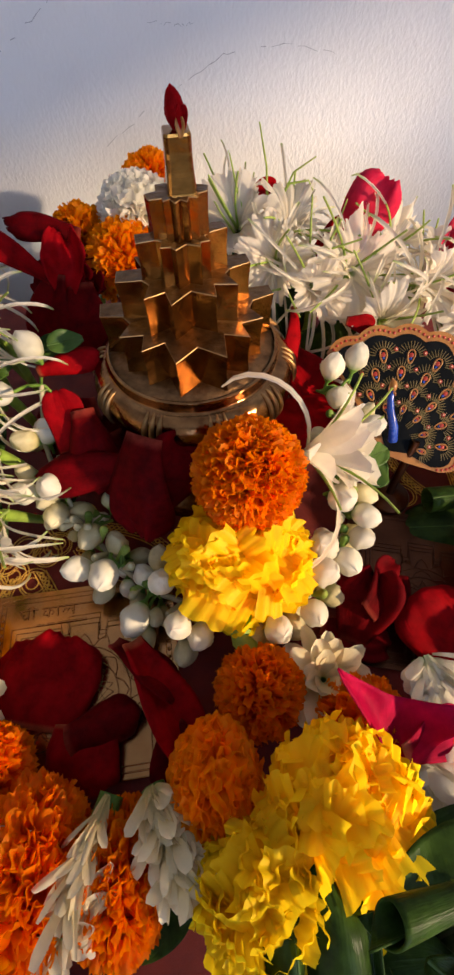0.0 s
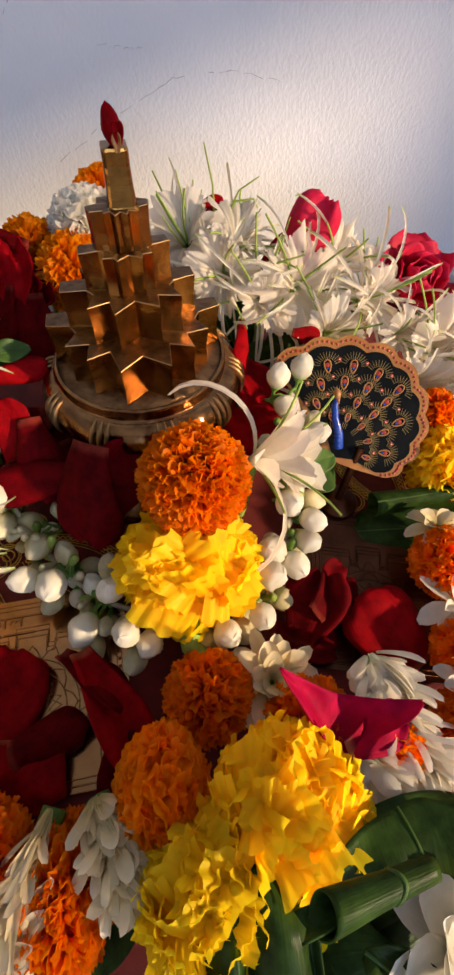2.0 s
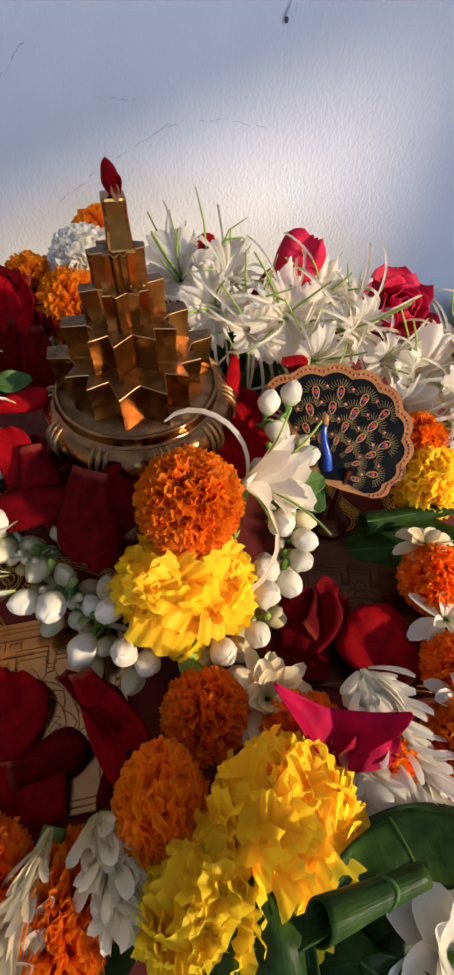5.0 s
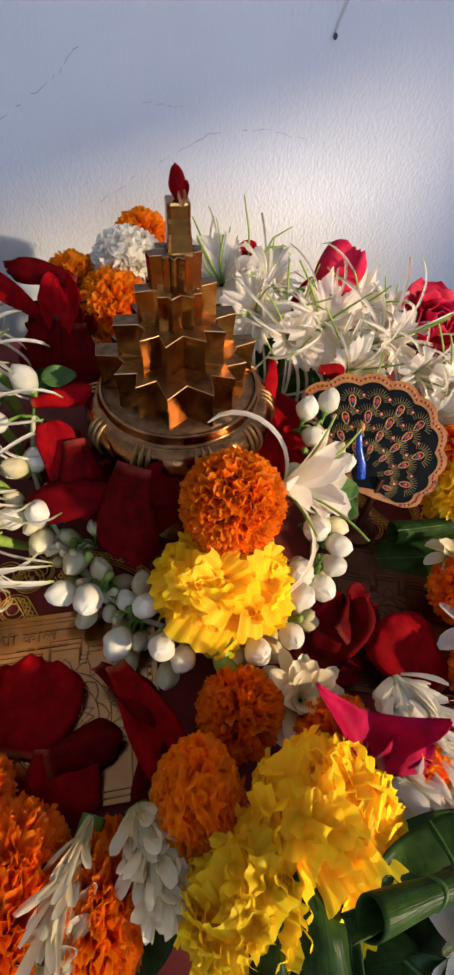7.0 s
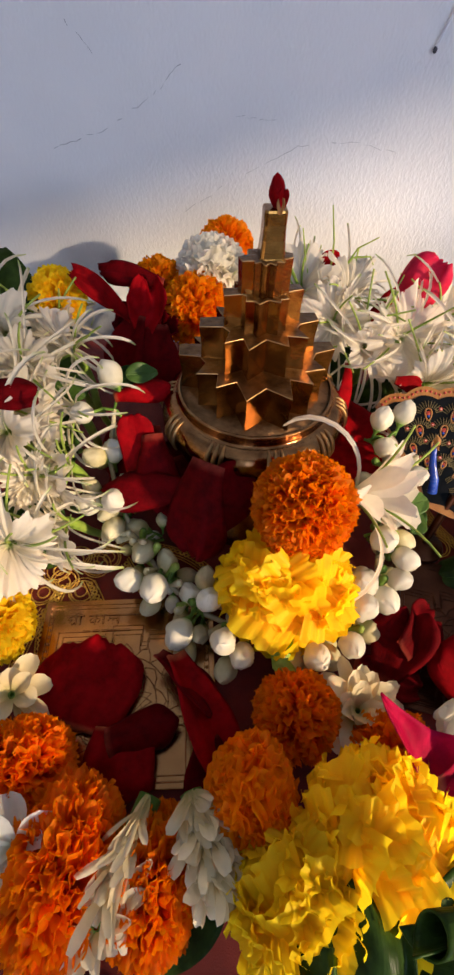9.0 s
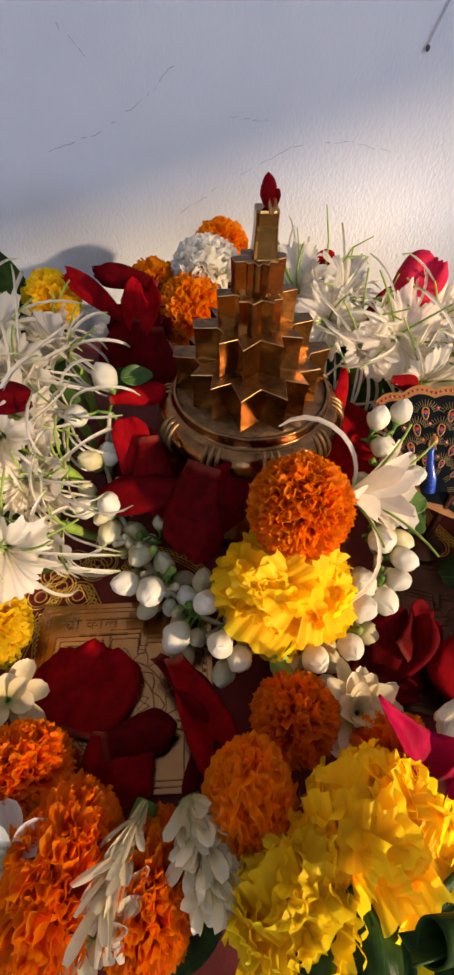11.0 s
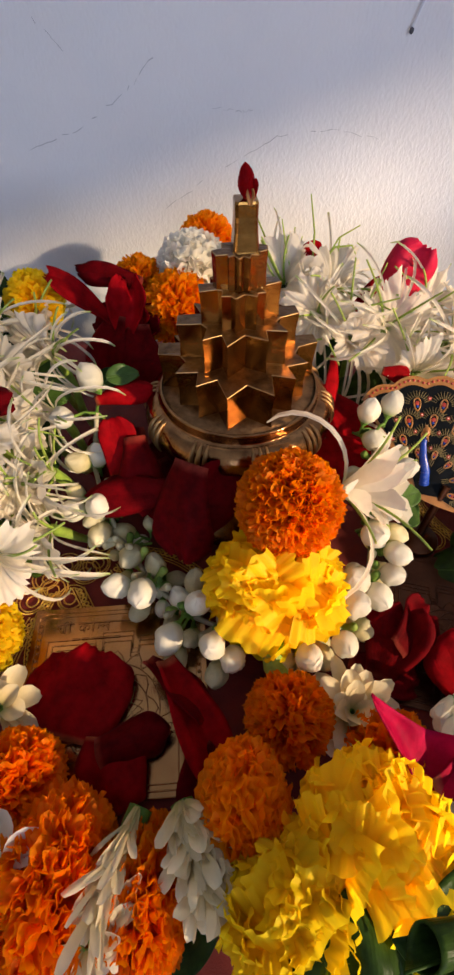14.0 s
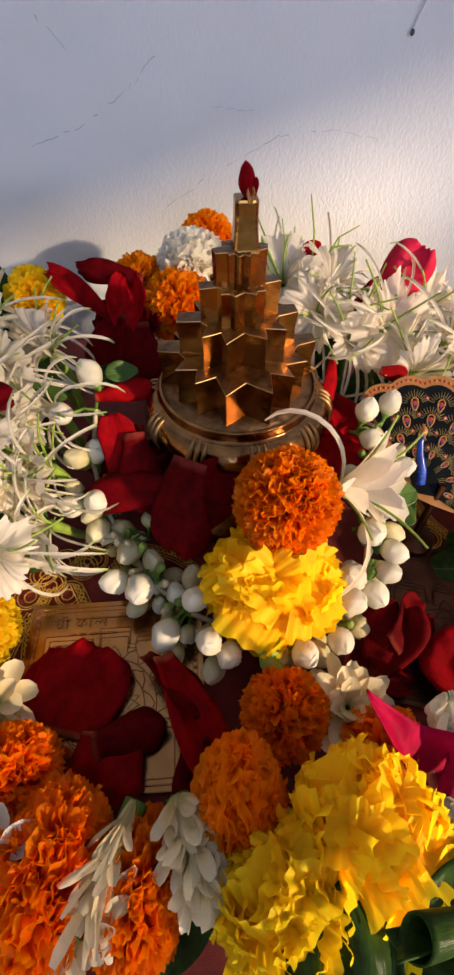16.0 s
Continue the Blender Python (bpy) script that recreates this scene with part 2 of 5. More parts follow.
    def mesh(self, name, mats, smooth=True):
        me = bpy.data.meshes.new(name)
        me.from_pydata(self.v, [], self.f)
        for mt in (mats if isinstance(mats, (list, tuple)) else [mats]):
            me.materials.append(mt)
        me.polygons.foreach_set("material_index", self.m)
        me.polygons.foreach_set("use_smooth", [smooth] * len(self.f))
        lay = me.uv_layers.new(name="UVMap")
        idx = np.zeros(len(me.loops), dtype=np.int32)
        me.loops.foreach_get("vertex_index", idx)
        lay.data.foreach_set("uv", np.array(self.uv, dtype=np.float32)[idx].ravel())
        me.update()
        return me


def part(name, sheet, mats, parent=None, label="", smooth=True, thick=0.0, m=None):
    ob = new(name, sheet.mesh(name, mats, smooth))
    if parent:
        ob.parent = parent
    if label:
        tagged(ob, label)
    if m:
        ob.matrix_basis = m
    if thick:
        s = ob.modifiers.new("thickness", "SOLIDIFY")
        s.thickness, s.offset = thick, 0.0
    return ob


def thing(name, m, label, category, group=""):
    ob = new(name)
    ob.empty_display_size = 0.01
    ob.matrix_basis = m
    return tagged(ob, label, category, group)


def at(loc, axis=(0, 0, 1), spin=0.0):
    q = Vector(axis).normalized().to_track_quat("Z", "Y").to_matrix().to_4x4()
    return Matrix.Translation(loc) @ q @ Matrix.Rotation(radians(spin), 4, "Z")


def box(name, a, b, mat, label="", kind="structure", category=""):
    S = Sheet()
    (x0, y0, z0), (x1, y1, z1) = a, b
    c = [(x, y, z) for x in (x0, x1) for y in (y0, y1) for z in (z0, z1)]
    S.v, S.uv = list(c), [(0.5, 0.5)] * 8
    S.f = [(0, 1, 3, 2), (4, 6, 7, 5), (0, 4, 5, 1), (2, 3, 7, 6), (0, 2, 6, 4), (1, 5, 7, 3)]
    S.m = [0] * 6
    return tagged(part(name, S, mat, smooth=False), label, category, kind=kind)


# ---- the room: a white wall behind the altar, daylight from a window and an added, unseen wide opening ----
X0 = 2.5
WIN_Y, WIN_Z = (-1.587, -0.915), (0.10, 1.228)
box("wall_north", (-2.1, 0.475, -0.5), (2.6, 0.6, 2.3), PLASTER, "white rough-plastered wall with hairline cracks behind the flowers")
box("wall_west", (-2.1, -3.2, -0.5), (-2.0, 0.475, 2.3), PLASTER, "plain white plastered side wall")
for k, (ya, yb, za, zb) in enumerate([(-3.2, WIN_Y[0], -0.5, 2.3), (WIN_Y[1], 0.475, -0.5, 2.3), (WIN_Y[0], WIN_Y[1], -0.5, WIN_Z[0]), (WIN_Y[0], WIN_Y[1], WIN_Z[1] + 0.20, 2.3)]):
    box("wall_east_%d" % (k + 1), (X0, ya, za), (X0 + 0.04, yb, zb), PLASTER, "white plastered wall round a narrow window")
# the window's head falls gently towards the far jamb
head = box("window_head", (X0 - 0.002, WIN_Y[0], WIN_Z[1]), (X0 + 0.042, WIN_Y[1], WIN_Z[1] + 0.22), PLASTER, "sloping plastered head of the narrow window")
for vert in head.data.vertices:
    if vert.co.z < WIN_Z[1] + 0.05:
        vert.co.z = WIN_Z[1] - 0.173 * (vert.co.y + 1.03)
for k, (xa, xb, za, zb) in enumerate([(-2.0, -0.30, -0.5, 2.3), (1.80, 2.5, -0.5, 2.3), (-0.30, 1.80, 1.8, 2.3), (-0.30, 1.80, -0.5, 0.02)]):
    box("wall_south_%d" % (k + 1), (xa, -3.2, za), (xb, -3.15, zb), PLASTER, "unseen white plastered wall round a wide opening added for fill light")
box("ceiling", (-2.1, -3.2, 2.3), (2.6, 0.6, 2.4), PLASTER, "plain white ceiling")
box("floor", (-2.1, -3.2, -0.6), (2.6, 0.6, -0.5), FLOOR, "grey stone floor")
box("altar_platform", (-0.6, -0.2, -0.5), (0.6, 0.395, -0.004), WOOD, "low dark wooden altar platform against the wall", "", "table")


# ---- generators for flowers ----
def ruffled(r, n, seed, width=0.24, amp=0.07, squash=(1, 1, 1), low=-0.35, core=0.5, waves=4.2, ragged=0.035, curl=0.22, nu=9, nv=3):
    """A double bloom: many ruffled petals standing out from a core."""
    rnd, S = random.Random(seed), Sheet()
    S.ball((0, 0, 0), [r * (core + 0.12) * q for q in squash], 12, 8)
    S.uv = [(0.5, 0.25)] * len(S.v)
    for i in range(n):
        z = 1 - (1 - low) * (i + 0.5) / n
        a = i * 2.39996 + rnd.uniform(-0.2, 0.2)
        q = math.sqrt(max(0, 1 - z * z))
        d = Vector((q * math.cos(a), q * math.sin(a), z)) + Vector((rnd.uniform(-1, 1), rnd.uniform(-1, 1), rnd.uniform(-1, 1))) * 0.12
        d.normalize()
        t = d.cross(Vector((rnd.uniform(-1, 1), rnd.uniform(-1, 1), rnd.uniform(-1, 1)))).normalized()
        b = d.cross(t)
        w, ph, fr = r * width * rnd.uniform(0.7, 1.25), rnd.uniform(0, 6.3), waves * rnd.uniform(0.7, 1.3)
        out, cu, ph2 = r * rnd.uniform(0.90, 1.06), r * curl * rnd.uniform(0.3, 1.4), rnd.uniform(0, 6.3)

        def fn(u, v):
            s = 2 * u - 1
            edge = v * v
            h = core * r + (out - core * r) * v * (1 - 0.16 * s * s) + ragged * r * edge * math.sin(9 * s + ph2)
            p = d * h + t * (s * w * (0.45 + 0.55 * v)) + b * (amp * r * math.sin(fr * s + ph) * (0.3 + 0.7 * v) + cu * edge)
            return (p.x * squash[0], p.y * squash[1], p.z * squash[2])
        S.grid(fn, nu, nv)
    return S


def marigold(name, loc, r, mat, label, axis=(0, 0, 1), n=150, seed=1, squash=(1, 1, 1), stem=None, group="", spin=0, stem_r=0.0022, **kw):
    ob = thing(name, at(loc, axis, spin), label, "flower", group)
    tagged(part("bloom", ruffled(r, n, seed, squash=squash, **kw), mat, ob), kind="stuff")
    S = Sheet()
    prof = [(0.001, -1.25), (0.16, -1.2), (0.30, -0.95), (0.40, -0.6), (0.44, -0.3)]
    S.lathe([(q * r, z * r * squash[2]) for q, z in prof], 12)
    part("calyx", S, GREEN, ob, "ribbed green calyx")
    if stem:
        inv = ob.matrix_basis.inverted()
        S = Sheet()
        a, b = Vector((0, 0, -1.1 * r)), inv @ Vector(stem)
        S.tube([a.lerp(b, k / 6) + Vector((0.003 * math.sin(k), 0, 0)) * (k < 6) * (k > 0) for k in range(7)], stem_r, 8)
        part("stem", S, GREEN if stem_r < 0.003 else LIME, ob)
    return ob


def petal_sheet(length, width, bend=0.4, cup=0.25, tip=0.5, ripple=0.05, seed=0, nu=18, nv=18, lop=0.0, base=0.42):
    """A broad rose petal lying along y, cupped across, drooping along, its rim rolled back."""
    rnd, S = random.Random(seed), Sheet()
    ph, ph2 = rnd.uniform(0, 6.3), rnd.uniform(0, 6.3)
    pts, c = [], Vector((0, -length * 0.5, 0))
    for j in range(nv + 1):
        v = j / nv
        a = bend * (v - 0.4) + tip * max(0, v - 0.7) ** 2 * 8
        pts.append((c.copy(), Vector((0, math.sin(a), math.cos(a)))))
        c += Vector((0, math.cos(a), -math.sin(a))) * length / nv

    def fn(u, v):
        p, nn = pts[round(v * nv)]
        s = 2 * u - 1
        f = min(1, v / 0.7)
        w = width * 0.5 * ((base + (1 - base) * (f * f * (3 - 2 * f)) ** 0.8) if v < 0.7 else math.sqrt(max(0.12, 1 - ((v - 0.7) / 0.34) ** 2)))
        q = p + Vector((s * w + lop * width * v * v, 0, 0))
        roll = max(0, abs(s) - 0.72)
        hgt = cup * width * 0.5 * s * s * (0.4 + 0.6 * v) - roll * roll * width * 1.6 * tip
        hgt += 1.5 * ripple * width * (math.sin(5 * s + ph + 3 * v) * 0.5 + math.sin(9 * v + ph2 + 2 * s) * 0.3) * v
        hgt += ripple * width * 0.9 * v * noise.noise((s * 2.2 + ph, v * 2.6 + ph2, seed * 0.37))
        rag = 0.5 * ripple * v * noise.noise((s * 5.0 + ph2, v * 5.0, seed * 0.71 + 3.0))
        notch = -0.9 * ripple * max(0.0, v - 0.6) * max(0.0, noise.noise((s * 3.5 + ph, 4.4, seed * 1.3)))
        return q * 1.0 + Vector((s * rag * width, (rag + notch) * length, 0)) + nn * hgt + Vector((0, length * 0.012 * math.sin(7 * s + ph) * v, 0))
    S.grid(fn, nu, nv)
    return S


def rose_petal(loc, normal, heading, length, width, mat, label, bend=0.4, cup=0.25, tip=0.5, ripple=0.05, seed=0, lop=0.0, base=0.42):
    """heading: the way from base to tip in plan, degrees from +x."""
    nrm = Vector(normal).normalized()
    h = Vector((math.cos(radians(heading)), math.sin(radians(heading)), 0))
    y = (h - nrm * h.dot(nrm)).normalized()
    x = y.cross(nrm)
    m = Matrix((x, y, nrm)).transposed().to_4x4()
    ob = part("rose_petal", petal_sheet(length, width, bend, cup, tip, ripple, seed, lop=lop, base=base), mat, thick=0.0005, m=Matrix.Translation(loc) @ m)
    return tagged(ob, label, "petal", "scattered rose petals")


def chrysanthemum(loc, axis, r, mat, label, layers=((14, 0.15, 1.0), (12, 0.5, 0.9), (10, 0.9, 0.75), (7, 1.25, 0.5)), seed=0, width=0.28, bend=0.5, squash=(1, 1), group="", spin=0):
    rnd = random.Random(seed)
    ob = thing("chrysanthemum", at(loc, axis, spin), label, "flower", group)
    for n, el, ln in layers:
        for i in range(n):
            S = Sheet()
            a = 2 * math.pi * (i + rnd.uniform(-0.35, 0.35)) / n + el
            e = el + rnd.uniform(-0.18, 0.18)
            d = Vector((math.cos(a) * math.cos(e) * squash[0], math.sin(a) * math.cos(e) * squash[1], math.sin(e)))
            up = Vector((-math.cos(a) * math.sin(e), -math.sin(a) * math.sin(e), math.cos(e)))
            S.strap(d * r * 0.10, d, up, r * ln * rnd.uniform(0.85, 1.1) * d.length, r * width * rnd.uniform(0.8, 1.25), bend * rnd.uniform(0.2, 1.5), rnd.uniform(0.15, 0.4),
                    prof=lambda v: min(1, 0.35 + 1.4 * v) * math.sqrt(max(0.05, 1 - max(0, (v - 0.6) / 0.42) ** 2)), nu=4, nv=6, side_bend=rnd.uniform(-0.3, 0.3))
            part("petal", S, mat, ob)
    S = Sheet()
    S.lathe([(0.001, -0.30 * r), (0.12 * r, -0.26 * r), (0.18 * r, -0.1 * r), (0.14 * r, 0.05 * r), (0.001, 0.1 * r)], 10)
    part("calyx", S, GREEN, ob)
    return ob


def spider_lily(loc, axis, r, seed=0, n=7, mat=None, stem=None, label="white spider lily with long curling petals and green tips", cupn=11, spin=0, wide=1.0, elev=(0.75, 1.3), funnel=True):
    """A pleated white cup with long narrow recurving petals and thin green filaments."""
    rnd = random.Random(seed)
    ob = thing("spider_lily", at(loc, axis, spin), label, "flower", "white lilies of the altar")
    if funnel:
        S = Sheet()
        ph, ph2, flare, tall = rnd.uniform(0, 6.3), rnd.uniform(0, 6.3), rnd.uniform(0.48, 0.78), rnd.uniform(0.8, 1.1)

        def cup(u, v):
            a = 2 * math.pi * u
            ca, sa = math.cos(a), math.sin(a)
            edge = 1 + v * v * (0.45 * noise.noise((1.4 * ca + ph, 1.4 * sa, ph2)) + 0.30 * noise.noise((4.0 * ca + ph2, 4.0 * sa, ph)) + 0.20 * noise.noise((11 * ca, 11 * sa, ph)))
            q = r * (0.07 + flare * v ** 1.5) * edge * (1 + 0.03 * v * math.sin(17 * a + 3 * v + 2 * ca) + 0.015 * v * math.sin(41 * a + ph2))
            z = r * tall * v * (1 + 0.45 * v * noise.noise((1.8 * ca, 1.8 * sa + ph, ph2)) + 0.22 * v * noise.noise((6 * ca + ph, 6 * sa, ph2))) - 0.30 * r * v ** 4
            return (q * math.cos(a), q * math.sin(a), z)
        S.grid(cup, 150, 9, True)
        part("cup", S, mat or LILYCUP, ob, "thin pleated white cup")
        cupn = 0
    for i in range(cupn):
        S = Sheet()
        a = 2 * math.pi * (i + rnd.uniform(-0.2, 0.2)) / cupn
        e = rnd.uniform(*elev)
        d = Vector((math.cos(a) * math.cos(e), math.sin(a) * math.cos(e), math.sin(e)))
        up = Vector((-math.cos(a) * math.sin(e), -math.sin(a) * math.sin(e), math.cos(e)))
        S.strap((0, 0, -0.1 * r), d, up, r * rnd.uniform(0.85, 1.35), r * wide * rnd.uniform(0.26, 0.46), rnd.uniform(-0.3, 1.2), 0.42,
                prof=lambda v: min(1, 0.25 + 1.1 * v) * math.sqrt(max(0.08, 1 - max(0, (v - 0.7) / 0.33) ** 2)), nu=4, nv=6)
        part("cup_petal", S, mat or LILY, ob)
    for i in range(n):
        S = Sheet()
        a = 2 * math.pi * (i + rnd.uniform(-0.4, 0.4)) / n
        e = rnd.uniform(0.3, 1.2)
        d = Vector((math.cos(a) * math.cos(e), math.sin(a) * math.cos(e), math.sin(e)))
        up = Vector((-math.cos(a) * math.sin(e), -math.sin(a) * math.sin(e), math.cos(e)))
        S.strap(d * r * 0.1, d, up, r * rnd.uniform(1.2, 2.3), r * rnd.uniform(0.055, 0.105), rnd.uniform(1.0, 3.6), 0.6,
                prof=lambda v: math.sqrt(max(0.04, 1 - max(0, (v - 0.75) / 0.27) ** 2)) * (0.75 + 0.25 * v), nu=4, nv=10, side_bend=rnd.uniform(-1.0, 1.0), late=1.3)
        part("petal", S, mat or LILY, ob)
    for i in range(5):
        S = Sheet()
        a, e = rnd.uniform(0, 6.3), rnd.uniform(0.4, 1.3)
        d = Vector((math.cos(a) * math.cos(e), math.sin(a) * math.cos(e), math.sin(e)))
        pts = [d * r * 1.75 * k / 7 + Vector((0.3 * math.sin(5 * a), 0.3 * math.cos(3 * a), -0.35)) * r * (k / 7) ** 2 for k in range(8)]
        S.tube(pts, lambda v: 0.0009 - 0.0003 * v, 5)
        part("stamen", S, LIME, ob, "thin lime green stamen")
    S = Sheet()
    end = ob.matrix_basis.inverted() @ Vector(stem) if stem else Vector((0, 0, -1.6 * r))
    a = Vector((0, 0, 0.05 * r))
    S.tube([a.lerp(end, k / 6) + Vector((1, 1, 0)) * 0.002 * math.sin(k * 1.1) * (0 < k < 6) for k in range(7)], lambda v: 0.0034 - 0.0010 * v, 7)
    part("stem", S, LIME, ob, "pale green stem")
    return ob


def bud_sheet(length, rad, seed):
    """A closed jasmine bud: three petals wrapped round each other in a twist."""
    rnd, S = random.Random(seed), Sheet()
    off, tw = rnd.uniform(0, 6.3), rnd.uniform(0.9, 1.5)

    def fn(u, v):
        prof = math.sin(math.pi * min(1, 0.07 + 0.93 * v ** 0.9)) ** 0.55
        w = (3 * u + tw * v + off) % 1.0
        rr = rad * prof * (0.86 + 0.24 * w ** 0.7 * min(1, 2.5 * v))
        a = u * 2 * math.pi
        return (rr * math.cos(a), rr * math.sin(a), length * v + 0.0006 * w * v)
    S.grid(fn, 30, 10, True)
    return S


BUD_MESHES = [bud_sheet(0.0148, 0.0063, s).mesh("bud", BUD) for s in range(4)]
OLD_MESHES = [bud_sheet(0.0145, 0.0056, s + 9).mesh("bud", OLDBUD) for s in range(3)]
_S = Sheet()
_S.lathe([(0.0008, -0.0075), (0.0010, -0.002), (0.0024, -0.0004), (0.0032, 0.0016), (0.0042, 0.0034)], 10)
CALYX_MESH = _S.mesh("calyx", GREEN)


def jasmine_bud(parent, loc, axis, k, old=False, s=1.0):
    m = Matrix.Translation(loc) @ Vector(axis).normalized().to_track_quat("Z", "Y").to_matrix().to_4x4() @ Matrix.Rotation(k * 1.7, 4, "Z") @ Matrix.Scale(s, 4)
    ob = new("bud", (OLD_MESHES if old else BUD_MESHES)[k % (3 if old else 4)])
    ob.parent = parent
    ob.matrix_basis = m @ Matrix.Translation((0, 0, -0.0075))
    c = new("calyx", CALYX_MESH)
    c.parent = ob
    return ob


def leaf_sheet(length, width, bend=0.5, cup=0.2, roll=0.0, ripple=0.04, seed=0, nu=14, nv=16):
    """A broad leaf along y with a midrib; roll curls it across into a scroll."""
    rnd, S = random.Random(seed), Sheet()
    ph = rnd.uniform(0, 6.3)

    def fn(u, v):
        s = 2 * u - 1
        w = width * 0.5 * math.sin(math.pi * min(1, 0.04 + 0.93 * v ** 0.8)) ** 0.65
        if roll > 2:
            w = width * 0.5 * (0.8 + 0.2 * math.cos(3 * v)) * (1 - 0.35 * v)
        a = bend * v
        y = length * (math.sin(a) / bend if abs(bend) > 1e-3 else v) - length * 0.4
        z0 = -length * ((1 - math.cos(a)) / bend if abs(bend) > 1e-3 else 0)
        if roll:
            ang = s * roll
            x, z = w * (1 + 0.12 * s) * math.sin(ang) / roll, w * (1 - (1 + 0.12 * s) * math.cos(ang)) / roll
        else:
            x, z = s * w, cup * w * abs(s)
        z += ripple * width * math.sin(8 * v + ph + 2 * s) * abs(s) - 0.02 * width * math.exp(-(s * 9) ** 2)
        return (x, y, z + z0)
    S.grid(fn, nu, nv)
    return S


def leaf(loc, normal, heading, length, width, label, bend=0.5, cup=0.2, roll=0.0, ripple=0.04, seed=0, mat=None, name="leaf"):
    nrm = Vector(normal).normalized()
    h = Vector((math.cos(radians(heading)), math.sin(radians(heading)), 0))
    y = (h - nrm * h.dot(nrm)).normalized()
    m = Matrix((y.cross(nrm), y, nrm)).transposed().to_4x4()
    ob = thing(name, Matrix.Translation(loc) @ m, label, "leaf", "green leaves")
    part("blade", leaf_sheet(length, width, bend, cup, roll, ripple, seed), mat or LEAF, ob, thick=0.0006)
    S, pts = Sheet(), []
    sh = leaf_sheet(length, width, bend, cup, roll, 0.0, seed)
    mid = 7 * 17
    S.tube([Vector(p) + Vector((0, 0, 0.0003)) for p in sh.v[mid:mid + 17]], lambda v: 0.0009 - 0.0006 * v, 5)
    part("midrib", S, LEAF_BACK, ob, "paler midrib")
    return ob


def petal_column(a, b, n, length, width, mat, label, seed, spread=1.0, group="front garland"):
    """A chrysanthemum pressed edgeways in a garland: overlapping blunt petals along a line."""
    a, b, rnd = Vector(a), Vector(b), random.Random(seed)
    t = (b - a).normalized()
    side = t.cross(Vector((0, 0, 1))).normalized()
    ob = thing("chrysanthemum", Matrix.Translation(a), label, "flower", group)
    for i in range(n):
        S, f = Sheet(), (i + rnd.uniform(-0.3, 0.3)) / n
        q = math.sin(i * 2.4) * spread
        d = t * rnd.uniform(0.2, 1.3) + side * q * (0.7 + 0.7 * rnd.random()) + Vector((0, 0, 1)) * rnd.uniform(0.15, 0.6)
        up = Vector((0, 0, 1)) + side * q * 0.8 + t * -0.3
        S.strap((b - a) * f * 0.9 + side * q * length * 0.18, d, up, length * rnd.uniform(0.6, 1.35), width * rnd.uniform(0.7, 1.9), rnd.uniform(0.1, 1.7), rnd.uniform(-0.25, 0.45),
                prof=lambda v: (0.40 + 0.60 * min(1, 1.5 * v)) * math.sqrt(max(0.30, 1 - max(0, (v - 0.78) / 0.26) ** 2)), nu=5, nv=7, side_bend=rnd.uniform(-0.7, 0.7))
        part("petal", S, mat, ob)
    S = Sheet()
    S.tube([Vector((0, 0, -0.006)), (b - a) * 0.5 + Vector((0, 0, -0.006)), (b - a) + Vector((0, 0, -0.006))], 0.005, 8)
    part("calyx", S, GREEN, ob)
    return ob


# ---- the stepped bronze yantra ----
MX, MY = -0.024, 0.222


def star(corners, z0, z1, turn, flare=1.015):
    """One tier: a ring of corners, mirrored about its turn; sides in slot 0, worn edges and top in slot 1."""
    S = Sheet()
    half = [(a, r) for a, r in corners if 0 < a < 180]
    ring = [(-a, r) for a, r in reversed(half)] + [c for c in corners if c[0] == 0] + half + [c for c in corners if c[0] == 180]
    bev = 0.0004
    rnd = random.Random(int(z1 * 1e4))
    ring = [(a + turn + rnd.uniform(-1.2, 1.2), r * rnd.uniform(0.985, 1.015)) for a, r in ring]
    at_ = lambda q, a, z: Vector((q * math.sin(radians(a)), -q * math.cos(radians(a)), z))
    n = len(ring)
    tilt = [rnd.uniform(-0.0005, 0.0005) for _ in ring]
    lo = [at_(r, a, z0) for a, r in ring]
    wa = [at_(r * 0.985, a, z0 + 0.45 * (z1 - z0)) for a, r in ring]
    mi = [at_(r * flare, a, z1 - bev + e) for (a, r), e in zip(ring, tilt)]
    hi = [at_(r * flare - bev, a, z1 + e) for (a, r), e in zip(ring, tilt)]
    for k in range(n):
        j = (k + 1) % n
        S.ngon([lo[k], lo[j], wa[j], wa[k]], 0)
        S.ngon([wa[k], wa[j], mi[j], mi[k]], 0)
        S.ngon([mi[k], mi[j], hi[j], hi[k]], 1)
        S.ngon([hi[k], hi[j], Vector((0, 0, z1))], 2)
    return S


